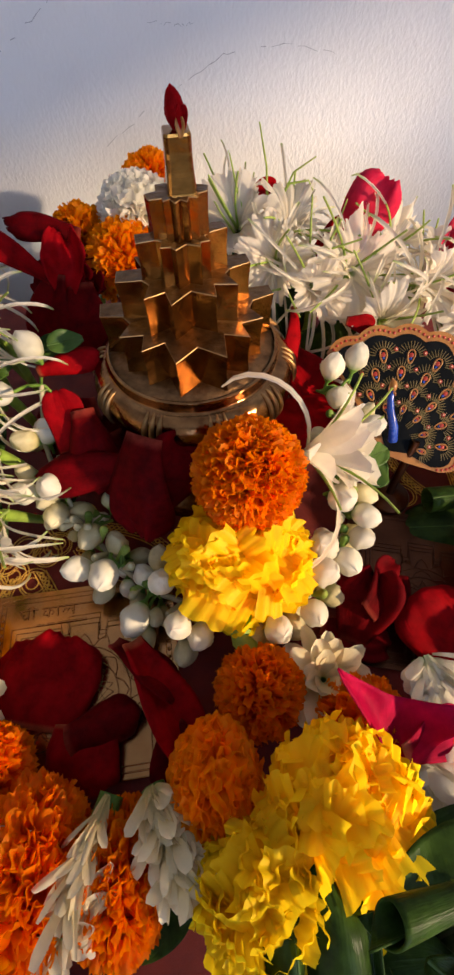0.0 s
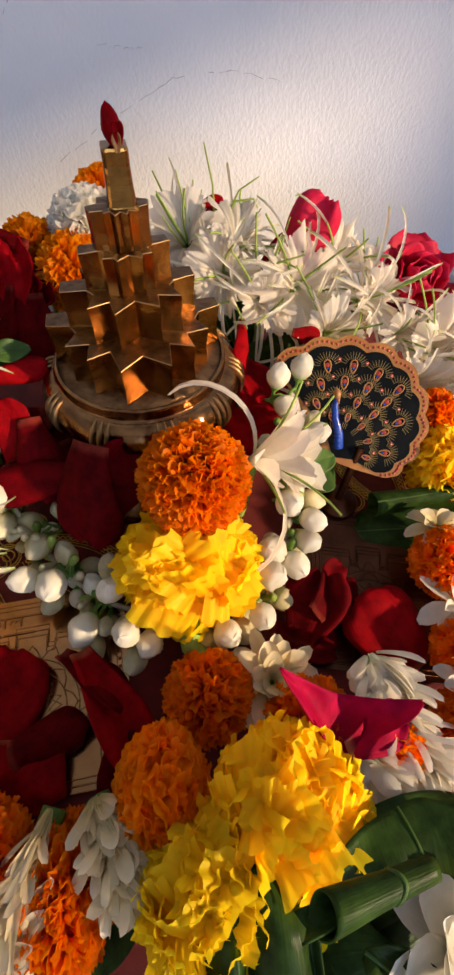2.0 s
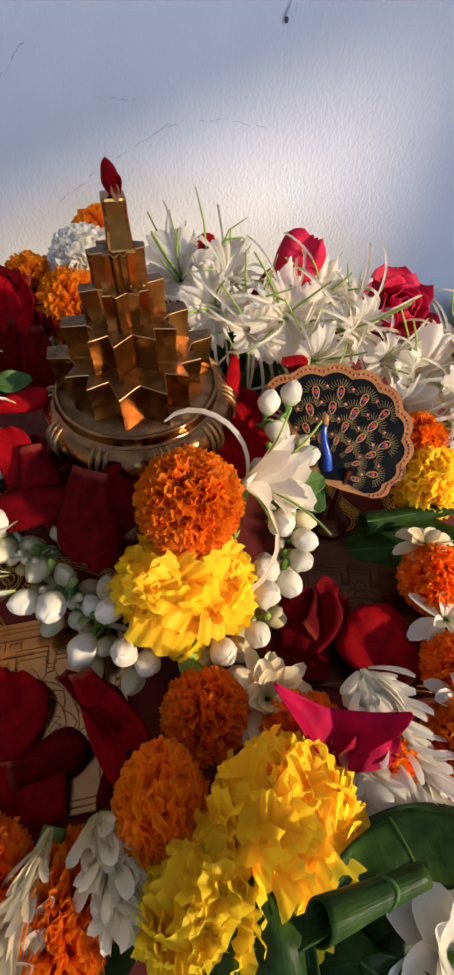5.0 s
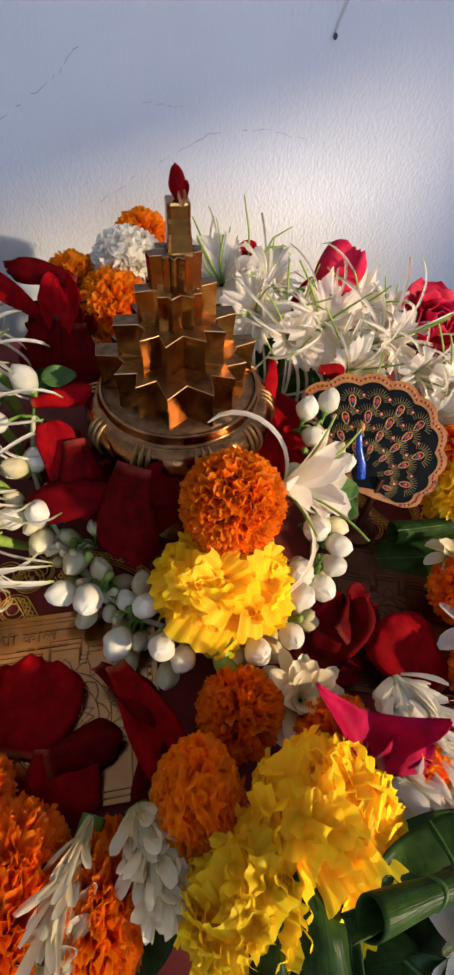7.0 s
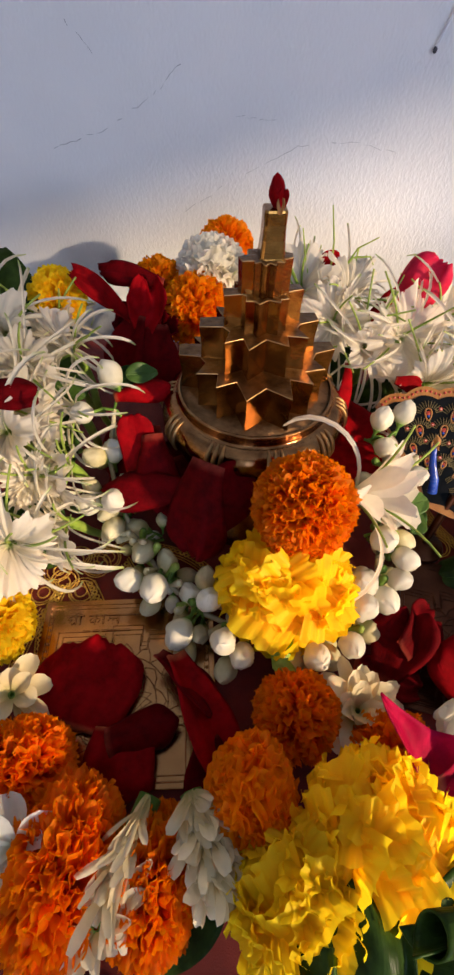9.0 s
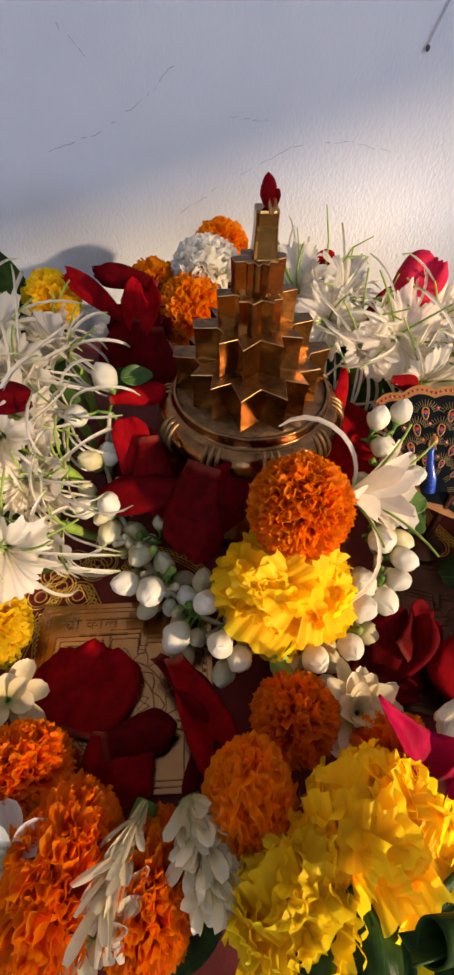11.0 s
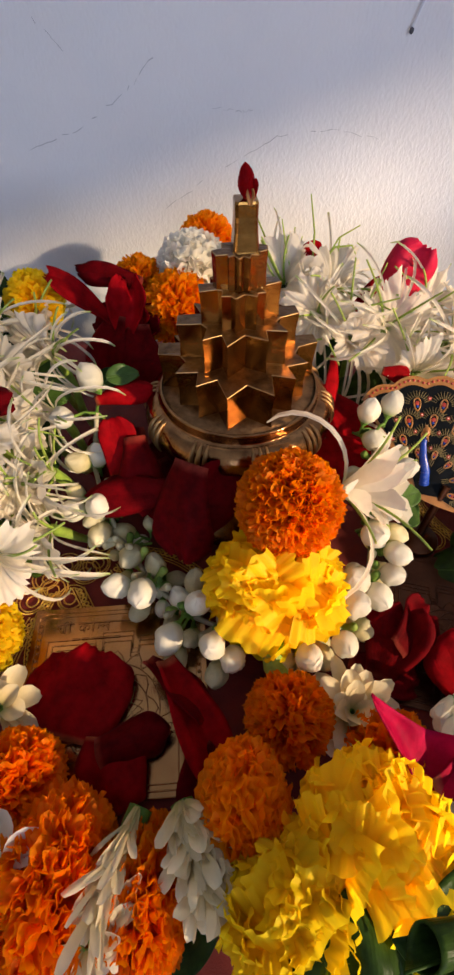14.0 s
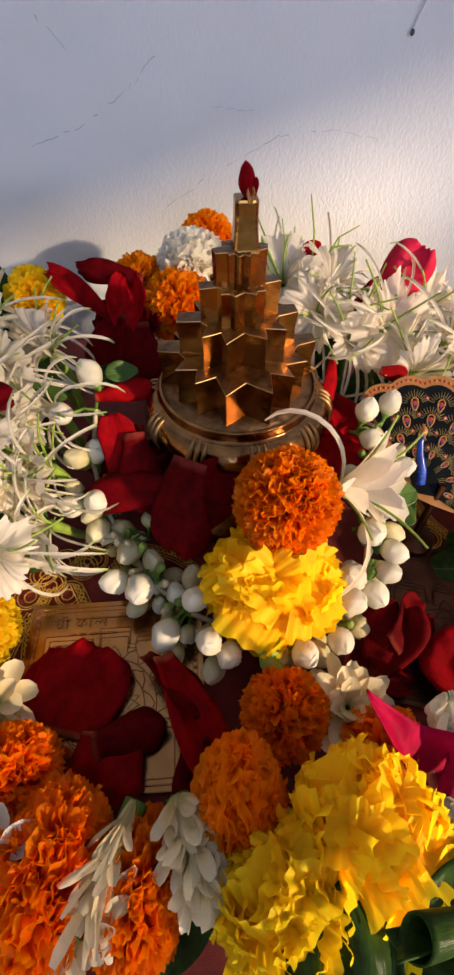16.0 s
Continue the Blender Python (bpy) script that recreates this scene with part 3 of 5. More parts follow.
TIERS = [(0.0840, 0.1065, 8, [(0, 0.0325), (16, 0.0432), (30, 0.0300), (41, 0.0395), (53, 0.0300), (63, 0.0395), (76, 0.0315), (87, 0.0330), (91, 0.0452), (103, 0.0452), (108, 0.0330), (118, 0.0400), (129, 0.0300), (141, 0.0395), (151, 0.0300), (164, 0.0432), (180, 0.0325)]),
         (0.1060, 0.1262, 11, [(0, 0.0170), (23, 0.0268), (37, 0.0190), (51, 0.0285), (66, 0.0200), (80, 0.0215), (88, 0.0328), (103, 0.0328), (110, 0.0205), (128, 0.0282), (141, 0.0190), (156, 0.0268), (180, 0.0170)]),
         (0.1255, 0.1443, 14, [(0, 0.0112), (20, 0.0158), (33, 0.0124), (47, 0.0152), (60, 0.0112), (72, 0.0130), (82, 0.0208), (102, 0.0208), (112, 0.0118), (130, 0.0170), (148, 0.0118), (162, 0.0158), (180, 0.0112)]),
         (0.1438, 0.1615, 12, [(0, 0.0090), (13, 0.0110), (28, 0.0086), (42, 0.0106), (54, 0.0086), (70, 0.0132), (94, 0.0136), (108, 0.0088), (135, 0.0112), (160, 0.0090), (180, 0.0108)])]

meru = thing("stepped_yantra", Matrix.Translation((MX, MY, 0)), "stepped bronze yantra tower with star-shaped tiers on a round base", "statuette")
S = Sheet()
prof = [(0.064, 0.0), (0.066, 0.004), (0.062, 0.010), (0.054, 0.018), (0.050, 0.030), (0.050, 0.044)]
prof += [(0.0490 + 0.0092 * math.cos(a), 0.0650 + 0.0125 * math.sin(a)) for a in [radians(d) for d in range(-70, 100, 14)]]
prof += [(0.0478, 0.0785), (0.0470, 0.0815), (0.0478, 0.0832), (0.0474, 0.0842), (0.0460, 0.0842)]
S.lathe(prof, 72)
part("base", S, BRASS_BASE, meru, "rounded bronze base with grooved moulding")
S = Sheet()
S.lathe([(0.0458, 0.0825), (0.0455, 0.0836), (0.030, 0.0840), (0.001, 0.0842)], 64)
part("disc", S, BRASS_DULL, meru)
for z0, z1, turn, corners in TIERS:
    part("tier", star(corners, z0, z1, turn), [BRASS, BRASS_EDGE, BRASS_DULL], meru, smooth=False)
S = Sheet()
COL = [(0.0062, 0.1605), (0.0055, 0.1622), (0.0049, 0.1700), (0.0047, 0.1765), (0.0048, 0.1818), (0.0045, 0.1828), (0.0001, 0.1832)]
for (r0, z0), (r1, z1) in zip(COL, COL[1:]):
    q = [(-1, -1), (-0.8, -1.12), (0.8, -1.12), (1, -1), (1.12, -0.8), (1.12, 0.8), (1, 1), (-1, 1), (-1.12, 0.8), (-1.12, -0.8)]
    for k in range(len(q)):
        a, b = q[k], q[(k + 1) % len(q)]
        S.ngon([(a[0] * r0, a[1] * r0, z0), (b[0] * r0, b[1] * r0, z0), (b[0] * r1, b[1] * r1, z1), (a[0] * r1, a[1] * r1, z1)])
col = part("column", S, BRASS, meru, "slender square bronze column", smooth=False)
col.matrix_basis = Matrix.Translation((0.0022, 0, 0)) @ Matrix.Rotation(radians(8), 4, "Z")
for g in range(10):
    for k in (-1, 0, 1):
        a = radians(-22 + g * 36 + k * 4.2)
        S = Sheet()
        pts = []
        for j in range(9):
            b = radians(-38 + j * 15)
            rr, zz = 0.0492 + 0.0094 * math.cos(b), 0.0650 + 0.0127 * math.sin(b)
            pts.append((rr * math.sin(a), -rr * math.cos(a), zz))
        S.tube(pts, lambda v: 0.0016 * math.sin(math.pi * (0.08 + 0.84 * v)), 6)
        part("ridge", S, BRASS_EDGE, meru)

tip = thing("rose_bud_tip", Matrix.Translation((MX + 0.0030, MY - 0.001, 0.1826)), "small folded red petal standing on the column's top", "petal")
S = bud_sheet(0.0135, 0.0036, 77)
part("petal", S, RED, tip, m=Matrix.Rotation(radians(-6), 4, "Y"))
S = petal_sheet(0.006, 0.0035, 0.3, 0.8, 0.2, 0.06, 43)
part("petal_base", S, TANPAINT, tip, "ochre petal base", thick=0.0004, m=Matrix.Translation((0.0012, -0.0036, 0.0018)) @ Matrix.Rotation(radians(80), 4, "X"))
S = petal_sheet(0.007, 0.0045, 0.3, 0.8, 0.2, 0.06, 41)
part("petal", S, RED, tip, thick=0.0004, m=Matrix.Translation((0.0022, -0.003, 0.0048)) @ Matrix.Rotation(radians(80), 4, "X"))

# ---- flowers in front of the yantra ----
FINE = dict(width=0.17, amp=0.055, waves=4.4, curl=0.2, ragged=0.03, core=0.58)
SOFT = dict(width=0.30, amp=0.050, waves=6.0, curl=0.30, ragged=0.035, core=0.55, nu=13, nv=4)
marigold("marigold", (0.002, 0.133, 0.080), 0.0255, ORANGE, "large deep orange marigold leaning on the base of the yantra", (-0.05, -0.35, 0.9), 680, 11, stem=(0.0, 0.15, 0.0), **FINE)
LUSH = dict(width=0.34, amp=0.040, waves=6.0, curl=0.70, ragged=0.035, core=0.76, nu=13, nv=5)
FULL = dict(width=0.34, amp=0.045, waves=5.4, curl=0.30, ragged=0.035, core=0.64, nu=13, nv=4)
marigold("marigold", (-0.003, 0.107, 0.042), 0.0275, YELLOW, "large bright yellow marigold with its green stalk turned to the front", (0.0, 0.85, 0.42), 300, 12, squash=(1.10, 0.98, 0.92), low=-0.8, stem=(0.001, 0.062, 0.019), stem_r=0.0048, **LUSH)
marigold("marigold", (0.003, 0.051, 0.023), 0.0205, ORANGE, "small deep orange marigold lying on the cloth", (0.05, -0.2, 1), 360, 13, **FINE)
marigold("marigold", (-0.018, 0.016, 0.029), 0.0180, AMBER, "light orange marigold in the front garland", (0, -0.2, 1), 380, 14, squash=(1, 1.3, 1.3), group="front garland", **FULL)
marigold("marigold", (0.047, 0.036, 0.022), 0.021, ORANGE, "orange marigold half hidden behind a yellow one", (0, 0, 1), 330, 15, group="front garland", **FINE)
marigold("marigold", (0.028, 0.003, 0.041), 0.0242, YELLOW, "large soft yellow marigold in the front garland", (0.2, -0.1, 1), 330, 16, squash=(1.12, 0.95, 1.0), low=-0.6, group="front garland", **LUSH)
marigold("marigold", (0.002, -0.015, 0.034), 0.0200, YELLOW, "smaller yellow marigold in the front garland", (0, -0.2, 1), 330, 17, squash=(1.12, 1.05, 1.25), group="front garland", **LUSH)
marigold("marigold", (-0.119, 0.022, 0.019), 0.022, ORANGE, "deep orange marigold in the front garland", (0, 0, 1), 380, 18, group="front garland", **FINE)
marigold("marigold", (-0.091, -0.010, 0.022), 0.0245, ORANGE, "plump deep orange marigold in the front garland", (0, 0, 1), 420, 19, squash=(1, 1.35, 1), group="front garland", **FINE)
marigold("marigold", (-0.056, -0.013, 0.021), 0.0195, ORANGE, "deep orange marigold between white flowers", (0, 0, 1), 380, 20, squash=(1, 1.35, 1.1), group="front garland", **FINE)
marigold("marigold", (0.080, 0.024, 0.018), 0.0195, ORANGE, "orange marigold beside white chrysanthemum petals", (0, 0, 1), 330, 21, group="front garland", **FINE)
marigold("marigold", (0.140, 0.110, 0.020), 0.0205, ORANGE, "bright orange marigold with a yellow heart", (-0.2, -0.4, 1), 330, 22, group="side garland", **FINE)
marigold("marigold", (0.133, 0.062, 0.017), 0.018, ORANGE, "orange marigold in the side garland", (0, 0, 1), 300, 23, group="side garland", **FINE)
marigold("marigold", (0.124, 0.028, 0.016), 0.020, ORANGE, "orange marigold low in the side garland", (0, 0, 1), 300, 24, group="side garland", **FINE)
marigold("marigold", (-0.157, 0.086, 0.022), 0.021, YELLOW, "yellow marigold under a white lily", (0, 0, 1), 200, 25, **SOFT)
marigold("marigold", (0.160, 0.176, 0.026), 0.024, YELLOW, "yellow marigold beside the painted peacock", (0, -0.3, 1), 240, 26, **SOFT)
marigold("marigold", (0.158, 0.203, 0.040), 0.018, ORANGE, "orange marigold above a yellow one", (0, -0.3, 1), 260, 27, stem=(0.16, 0.21, 0.0), **FINE)
marigold("marigold", (-0.157, 0.276, 0.104), 0.0185, YELLOW, "yellow marigold against a dark leaf", (0, -0.3, 1), 180, 28, stem=(-0.172, 0.28, 0.0), **SOFT)
marigold("marigold", (-0.070, 0.318, 0.076), 0.027, AMBER, "orange marigold behind the yantra", (0, -0.4, 1), 380, 29, stem=(-0.07, 0.33, 0.0), **FINE)
marigold("marigold", (-0.103, 0.345, 0.080), 0.022, AMBER, "light orange marigold near the wall", (0, -0.4, 1), 300, 30, stem=(-0.1, 0.35, 0.0), **FINE)
marigold("marigold", (-0.052, 0.380, 0.098), 0.022, AMBER, "light orange marigold behind a white carnation", (0, -0.4, 1), 300, 31, stem=(-0.056, 0.38, 0.0), **FINE)
marigold("carnation", (-0.061, 0.352, 0.088), 0.028, WHITE, "white carnation behind the yantra", (0, -0.5, 1), 210, 32, stem=(-0.06, 0.36, 0.0), **SOFT)

# white chrysanthemums and cream blooms of the front garland
chrysanthemum((-0.108, -0.006, 0.034), (0.2, -0.3, 1), 0.020, WHITE, "white flower tucked between orange marigolds", ((6, 0.1, 1.0), (5, 0.6, 0.8)), 1, 0.55, 0.5, group="front garland")
petal_column((-0.060, 0.014, 0.034), (-0.070, -0.018, 0.036), 60, 0.018, 0.0026, CREAM, "cream-white strap petals between orange marigolds", 2, 0.2)
chrysanthemum((-0.072, -0.026, 0.031), (-0.2, -0.3, 0.9), 0.019, CREAM, "wilted cream-white petals between orange marigolds", ((16, 0.0, 1.0), (12, 0.4, 0.8)), 3, 0.26, 0.4, squash=(0.55, 1.3), group="front garland", spin=-10)
petal_column((-0.043, 0.016, 0.037), (-0.029, -0.013, 0.041), 170, 0.0130, 0.0038, CREAM, "cream-white chrysanthemum pressed between orange marigolds", 4, 0.68)
petal_column((0.080, 0.062, 0.030), (0.090, 0.006, 0.028), 180, 0.0175, 0.0040, WHITE, "full white chrysanthemum pressed into the front garland", 6, 1.0)
petal_column((0.062, 0.024, 0.034), (0.076, -0.002, 0.028), 70, 0.016, 0.0048, WHITE, "white petals under a fallen magenta rose petal", 8, 0.7)
chrysanthemum((0.033, 0.055, 0.020), (0, -0.1, 1), 0.023, CREAM, "cream chrysanthemum behind a pink petal", ((12, 0.2, 1.0), (10, 0.6, 0.9), (8, 1.0, 0.6)), 9, 0.40, 0.4, group="front garland")
chrysanthemum((0.138, 0.128, 0.028), (0, 0.2, 1), 0.018, CREAM, "pale petals on an orange marigold", ((7, 0.1, 1.0), (4, 0.6, 0.7)), 10, 0.5, 0.5, group="side garland")
chrysanthemum((0.136, 0.085, 0.020), (0.2, 0.0, 1), 0.020, WHITE, "white petals between orange marigolds", ((8, 0.1, 1.0), (6, 0.6, 0.7)), 11, 0.42, 0.5, group="side garland")
chrysanthemum((0.128, 0.045, 0.020), (0.2, 0.0, 1), 0.018, WHITE, "white petals low in the side garland", ((8, 0.1, 1.0), (6, 0.6, 0.7)), 12, 0.42, 0.5, group="side garland")
chrysanthemum((0.074, -0.034, 0.054), (0.1, 0, 1), 0.026, WHITE, "white flower with broad petals beside the rolled leaf", ((8, 0.1, 1.0), (7, 0.6, 0.8), (4, 1.1, 0.6)), 13, 0.55, 0.5, group="front garland")
chrysanthemum((-0.136, 0.052, 0.018), (0.3, 0, 1), 0.019, CREAM, "cream-white flower beside the copper plate", ((7, 0.1, 1.0), (5, 0.6, 0.7)), 14, 0.5, 0.5, group="front garland")

# ---- white lilies ----
spider_lily((0.034, 0.160, 0.058), (0.80, -0.25, 0.35), 0.036, 1, 3, LILYCUP, (0.028, 0.16, 0.0), "white lily with pointed petals beside the orange marigold", 13, wide=1.15, elev=(0.65, 1.35), funnel=False)
RIGHT = [(0.008, 0.322, 0.092, (-0.3, -0.3, 1), 0.026), (0.030, 0.296, 0.086, (-0.2, -0.6, 0.7), 0.030), (0.052, 0.284, 0.074, (0.1, -0.6, 0.7), 0.030),
         (0.075, 0.288, 0.080, (0.2, -0.5, 0.8), 0.032), (0.120, 0.280, 0.074, (0.3, -0.5, 0.7), 0.030),
         (0.095, 0.264, 0.062, (0.2, -0.7, 0.6), 0.028), (0.142, 0.264, 0.056, (0.4, -0.4, 0.8), 0.028),
         (0.170, 0.258, 0.048, (0.3, -0.4, 0.8), 0.030), (0.152, 0.236, 0.042, (0.1, -0.7, 0.6), 0.026), (0.194, 0.242, 0.046, (0.4, -0.3, 0.8), 0.030),
         (0.105, 0.310, 0.080, (0.3, 0.1, 1), 0.028), (0.038, 0.310, 0.096, (0.1, 0, 1), 0.026), (0.130, 0.300, 0.066, (0.3, 0, 1), 0.028),
         (0.205, 0.275, 0.050, (0.2, -0.2, 1), 0.030), (0.232, 0.240, 0.046, (0.2, -0.2, 1), 0.028), (0.185, 0.215, 0.040, (0.3, -0.4, 0.8), 0.026), (0.215, 0.262, 0.050, (0.3, -0.2, 1), 0.028)]
for k, (x, y, z, ax, r) in enumerate(RIGHT):
    spider_lily((x, y, z), (ax[0], ax[1] - 0.25, ax[2] * 0.7), r, 20 + k, 18, None, (x * 0.9 + 0.01, y + 0.02, 0.002))
LEFT = [(-0.150, 0.120, 0.050, (0.2, -0.5, 0.8), 0.030), (-0.146, 0.158, 0.062, (0.1, -0.5, 0.8), 0.023), (-0.160, 0.172, 0.080, (-0.1, -0.4, 0.9), 0.029),
        (-0.162, 0.215, 0.090, (0, -0.3, 1), 0.029), 
        (-0.178, 0.238, 0.098, (-0.2, -0.3, 1), 0.030), (-0.190, 0.198, 0.088, (-0.3, -0.3, 1), 0.030), (-0.180, 0.145, 0.066, (-0.2, -0.4, 0.9), 0.030), (-0.160, 0.262, 0.090, (0, 0, 1), 0.026),
        (-0.132, 0.204, 0.074, (-0.9, -0.3, 0.5), 0.028), (-0.128, 0.168, 0.060, (-0.9, -0.3, 0.4), 0.028), (-0.140, 0.240, 0.088, (-0.5, -0.2, 0.9), 0.026), (-0.126, 0.140, 0.044, (-0.9, -0.5, 0.3), 0.026), (-0.165, 0.190, 0.082, (0.6, -0.4, 0.8), 0.026)]
for k, (x, y, z, ax, r) in enumerate(LEFT):
    spider_lily((x, y, z), (ax[0] + 0.15, ax[1] - 0.3, ax[2] * 0.7), r, 50 + k, 17, None, (x * 0.95, y + 0.02, 0.002))

# ---- jasmine garland round the yantra ----
garland = thing("jasmine_garland", Matrix.Identity(4), "garland of white jasmine buds strung on twine round the yantra", "garland")
RIM = [(0.060, 0.205, 0.060), (0.058, 0.180, 0.045), (0.055, 0.150, 0.035), (0.050, 0.120, 0.024), (0.033, 0.098, 0.016), (0.010, 0.090, 0.012), (-0.020, 0.094, 0.012),
       (-0.048, 0.104, 0.014), (-0.068, 0.118, 0.018), (-0.086, 0.138, 0.024), (-0.102, 0.160, 0.034), (-0.112, 0.185, 0.046), (-0.112, 0.212, 0.066)]
S = Sheet()
S.tube(RIM, 0.0016, 6)
part("string", S, STRING, garland, "twisted twine")
CENTRE = Vector((-0.024, 0.20, 0.0))
BUDS = [(0.054, 0.208, 0.075, 0), (0.069, 0.215, 0.075, 0), (0.058, 0.196, 0.062, 0), (0.063, 0.176, 0.055, 0), (0.075, 0.180, 0.056, 0), (0.053, 0.140, 0.045, 0), (0.065, 0.131, 0.040, 0),
        (0.062, 0.122, 0.033, 0), (0.053, 0.110, 0.030, 0), (0.039, 0.103, 0.035, 0), (0.032, 0.084, 0.029, 0), (0.014, 0.077, 0.029, 0), (0.058, 0.127, 0.018, 1), (0.041, 0.117, 0.036, 0),
        (-0.112, 0.217, 0.090, 0), (-0.122, 0.186, 0.085, 0), (-0.118, 0.178, 0.058, 1), (-0.109, 0.187, 0.055, 0), (-0.118, 0.152, 0.045, 0), (-0.102, 0.152, 0.050, 0), (-0.103, 0.144, 0.033, 1),
        (-0.089, 0.114, 0.027, 0), (-0.074, 0.109, 0.029, 0), (-0.077, 0.106, 0.014, 1), (-0.058, 0.088, 0.019, 0), (-0.043, 0.102, 0.034, 0), (-0.054, 0.080, 0.011, 1), (-0.034, 0.079, 0.036, 0),
        (-0.024, 0.076, 0.026, 0), (-0.032, 0.071, 0.018, 1), (-0.046, 0.120, 0.024, 1), (-0.092, 0.150, 0.026, 1), (-0.084, 0.132, 0.028, 1), (-0.070, 0.130, 0.024, 1), (0.022, 0.082, 0.016, 1),
        (0.047, 0.098, 0.016, 1), (0.002, 0.078, 0.018, 1), (0.070, 0.152, 0.028, 1), (0.072, 0.196, 0.045, 0), (0.060, 0.160, 0.040, 0)]
for k in range(70):
    rnd = random.Random(300 + k)
    f = rnd.uniform(0, len(RIM) - 1.01)
    q = Vector(RIM[int(f)]).lerp(Vector(RIM[int(f) + 1]), f % 1) + Vector((rnd.uniform(-1, 1), rnd.uniform(-1, 1), rnd.uniform(-0.9, 0.4))) * 0.014
    BUDS.append((q.x, q.y, max(0.007, q.z), 0 if k % 7 == 0 else 1))
for k, (x, y, z, old) in enumerate(BUDS):
    p = Vector((x, y, z))
    near = min((Vector(q) for q in RIM), key=lambda q: (q - p).length)
    rnd = random.Random(k)
    ax = (p - near).normalized() * 1.0 + (p - CENTRE).normalized() * 0.5 + Vector((rnd.uniform(-0.5, 0.5), rnd.uniform(-0.5, 0.5), rnd.uniform(-0.4, 0.4)))
    b = jasmine_bud(garland, p, ax, k, bool(old), rnd.uniform(0.98, 1.22) if k < 40 else rnd.uniform(0.6, 0.95))
    S = Sheet()
    a, e = near, p - ax.normalized() * 0.013
    S.tube([a, a.lerp(e, 0.5) + Vector((0, 0, 0.002)), e], 0.0010, 5)
    part("stalk", S, GREEN, garland)
for k in range(60):
    rnd = random.Random(700 + k)
    f = rnd.uniform(0, len(RIM) - 1.01)
    p = Vector(RIM[int(f)]).lerp(Vector(RIM[int(f) + 1]), f % 1)
    d = Vector((rnd.uniform(-1, 1), rnd.uniform(-1, 0.4), rnd.uniform(0, 1))).normalized()
    S = Sheet()
    e = p + d * rnd.uniform(0.006, 0.012)
    S.tube([p, p.lerp(e, 0.5), e], lambda v: 0.0008 + 0.0018 * v, 6)
    S.ball(e, (0.0024, 0.0024, 0.003), 7, 5)
    part("green_bud", S, [GREEN, LIME, OLDBUD][k % 3], garland)

# ---- rose petals ----
DR, RD = "deep red rose petal", "red rose petal"
P = rose_petal
P((-0.101, 0.063, 0.010), (0.05, -0.1, 1), 80, 0.045, 0.050, RED, "broad deep red rose petal lying on the copper plate", 0.35, -0.15, 0.3, 0.09, 1, base=0.85)
P((-0.110, 0.062, 0.006), (0.05, -0.1, 1), 110, 0.046, 0.042, RED, "red rose petal under a darker one on the copper plate", 0.2, -0.1, 0.3, 0.05, 2)
P((-0.080, 0.027, 0.010), (-0.1, -0.2, 1), 265, 0.030, 0.036, RED, "deep red rose petal on the copper plate's edge", 0.5, -0.2, 0.3, 0.10, 3, base=0.85)
P((-0.069, 0.040, 0.017), (0.1, -0.3, 1), 22, 0.036, 0.020, DARKRED, "small rolled red rose petal on the copper plate", 0.3, -1.1, 0.3, 0.06, 4, base=0.7)
P((-0.044, 0.052, 0.016), (0.5, 0.1, 1), 305, 0.058, 0.026, RED, "long curled red rose petal beside the copper plate", 0.5, 0.6, 0.6, 0.08, 5)
P((-0.052, 0.064, 0.018), (0.5, 0.5, 0.8), 325, 0.040, 0.022, DARKRED, "narrow deep red rose petal with a curled rim", 0.5, 0.5, 0.6, 0.08, 6)
P((-0.036, 0.028, 0.010), (0.1, -0.1, 1), 280, 0.030, 0.026, DARKRED, DR + " beside white petals", 0.4, 0.2, 0.4, 0.05, 7)
P((-0.055, 0.142, 0.058), (-0.35, -0.7, 0.55), 245, 0.058, 0.036, DARKRED, "large cupped deep red rose petal leaning on the yantra", 0.6, -0.45, 0.3, 0.09, 8, lop=-0.15, base=0.55)
P((-0.040, 0.150, 0.055), (0.3, -0.7, 0.6), 80, 0.046, 0.034, DARKRED, DR + " standing against the yantra base", 0.3, 0.3, 0.5, 0.05, 9)
P((-0.082, 0.156, 0.056), (-0.1, -0.6, 0.8), 188, 0.060, 0.024, DARKRED, DR + " resting on the jasmine garland", 0.5, -0.3, 0.5, 0.06, 10)
P((-0.0905, 0.179, 0.070), (-0.05, -0.80, 0.60), 95, 0.034, 0.022, RED, "bright red rose petal standing upright in the sun", -0.1, 0.05, 0.05, 0.03, 11, base=0.9)
P((-0.078, 0.166, 0.060), (0.2, -0.7, 0.6), 285, 0.046, 0.028, DARKRED, DR + " on the jasmine garland", 0.4, -0.4, 0.4, 0.10, 12)
P((-0.093, 0.216, 0.080), (0.1, -0.5, 0.9), 20, 0.036, 0.016, RED, "rolled red rose petal beside the yantra", 0.3, -0.8, 0.3, 0.05, 13)
P((-0.152, 0.168, 0.112), (0.1, -0.5, 0.9), 10, 0.036, 0.018, DARKRED, DR + " on the white lilies", 0.3, -0.4, 0.4, 0.08, 14)
P((0.037, 0.238, 0.072), (0.7, -0.3, 0.6), 285, 0.040, 0.014, RED, "narrow glossy red rose petal beside the yantra", 0.5, -0.6, 0.3, 0.04, 15)
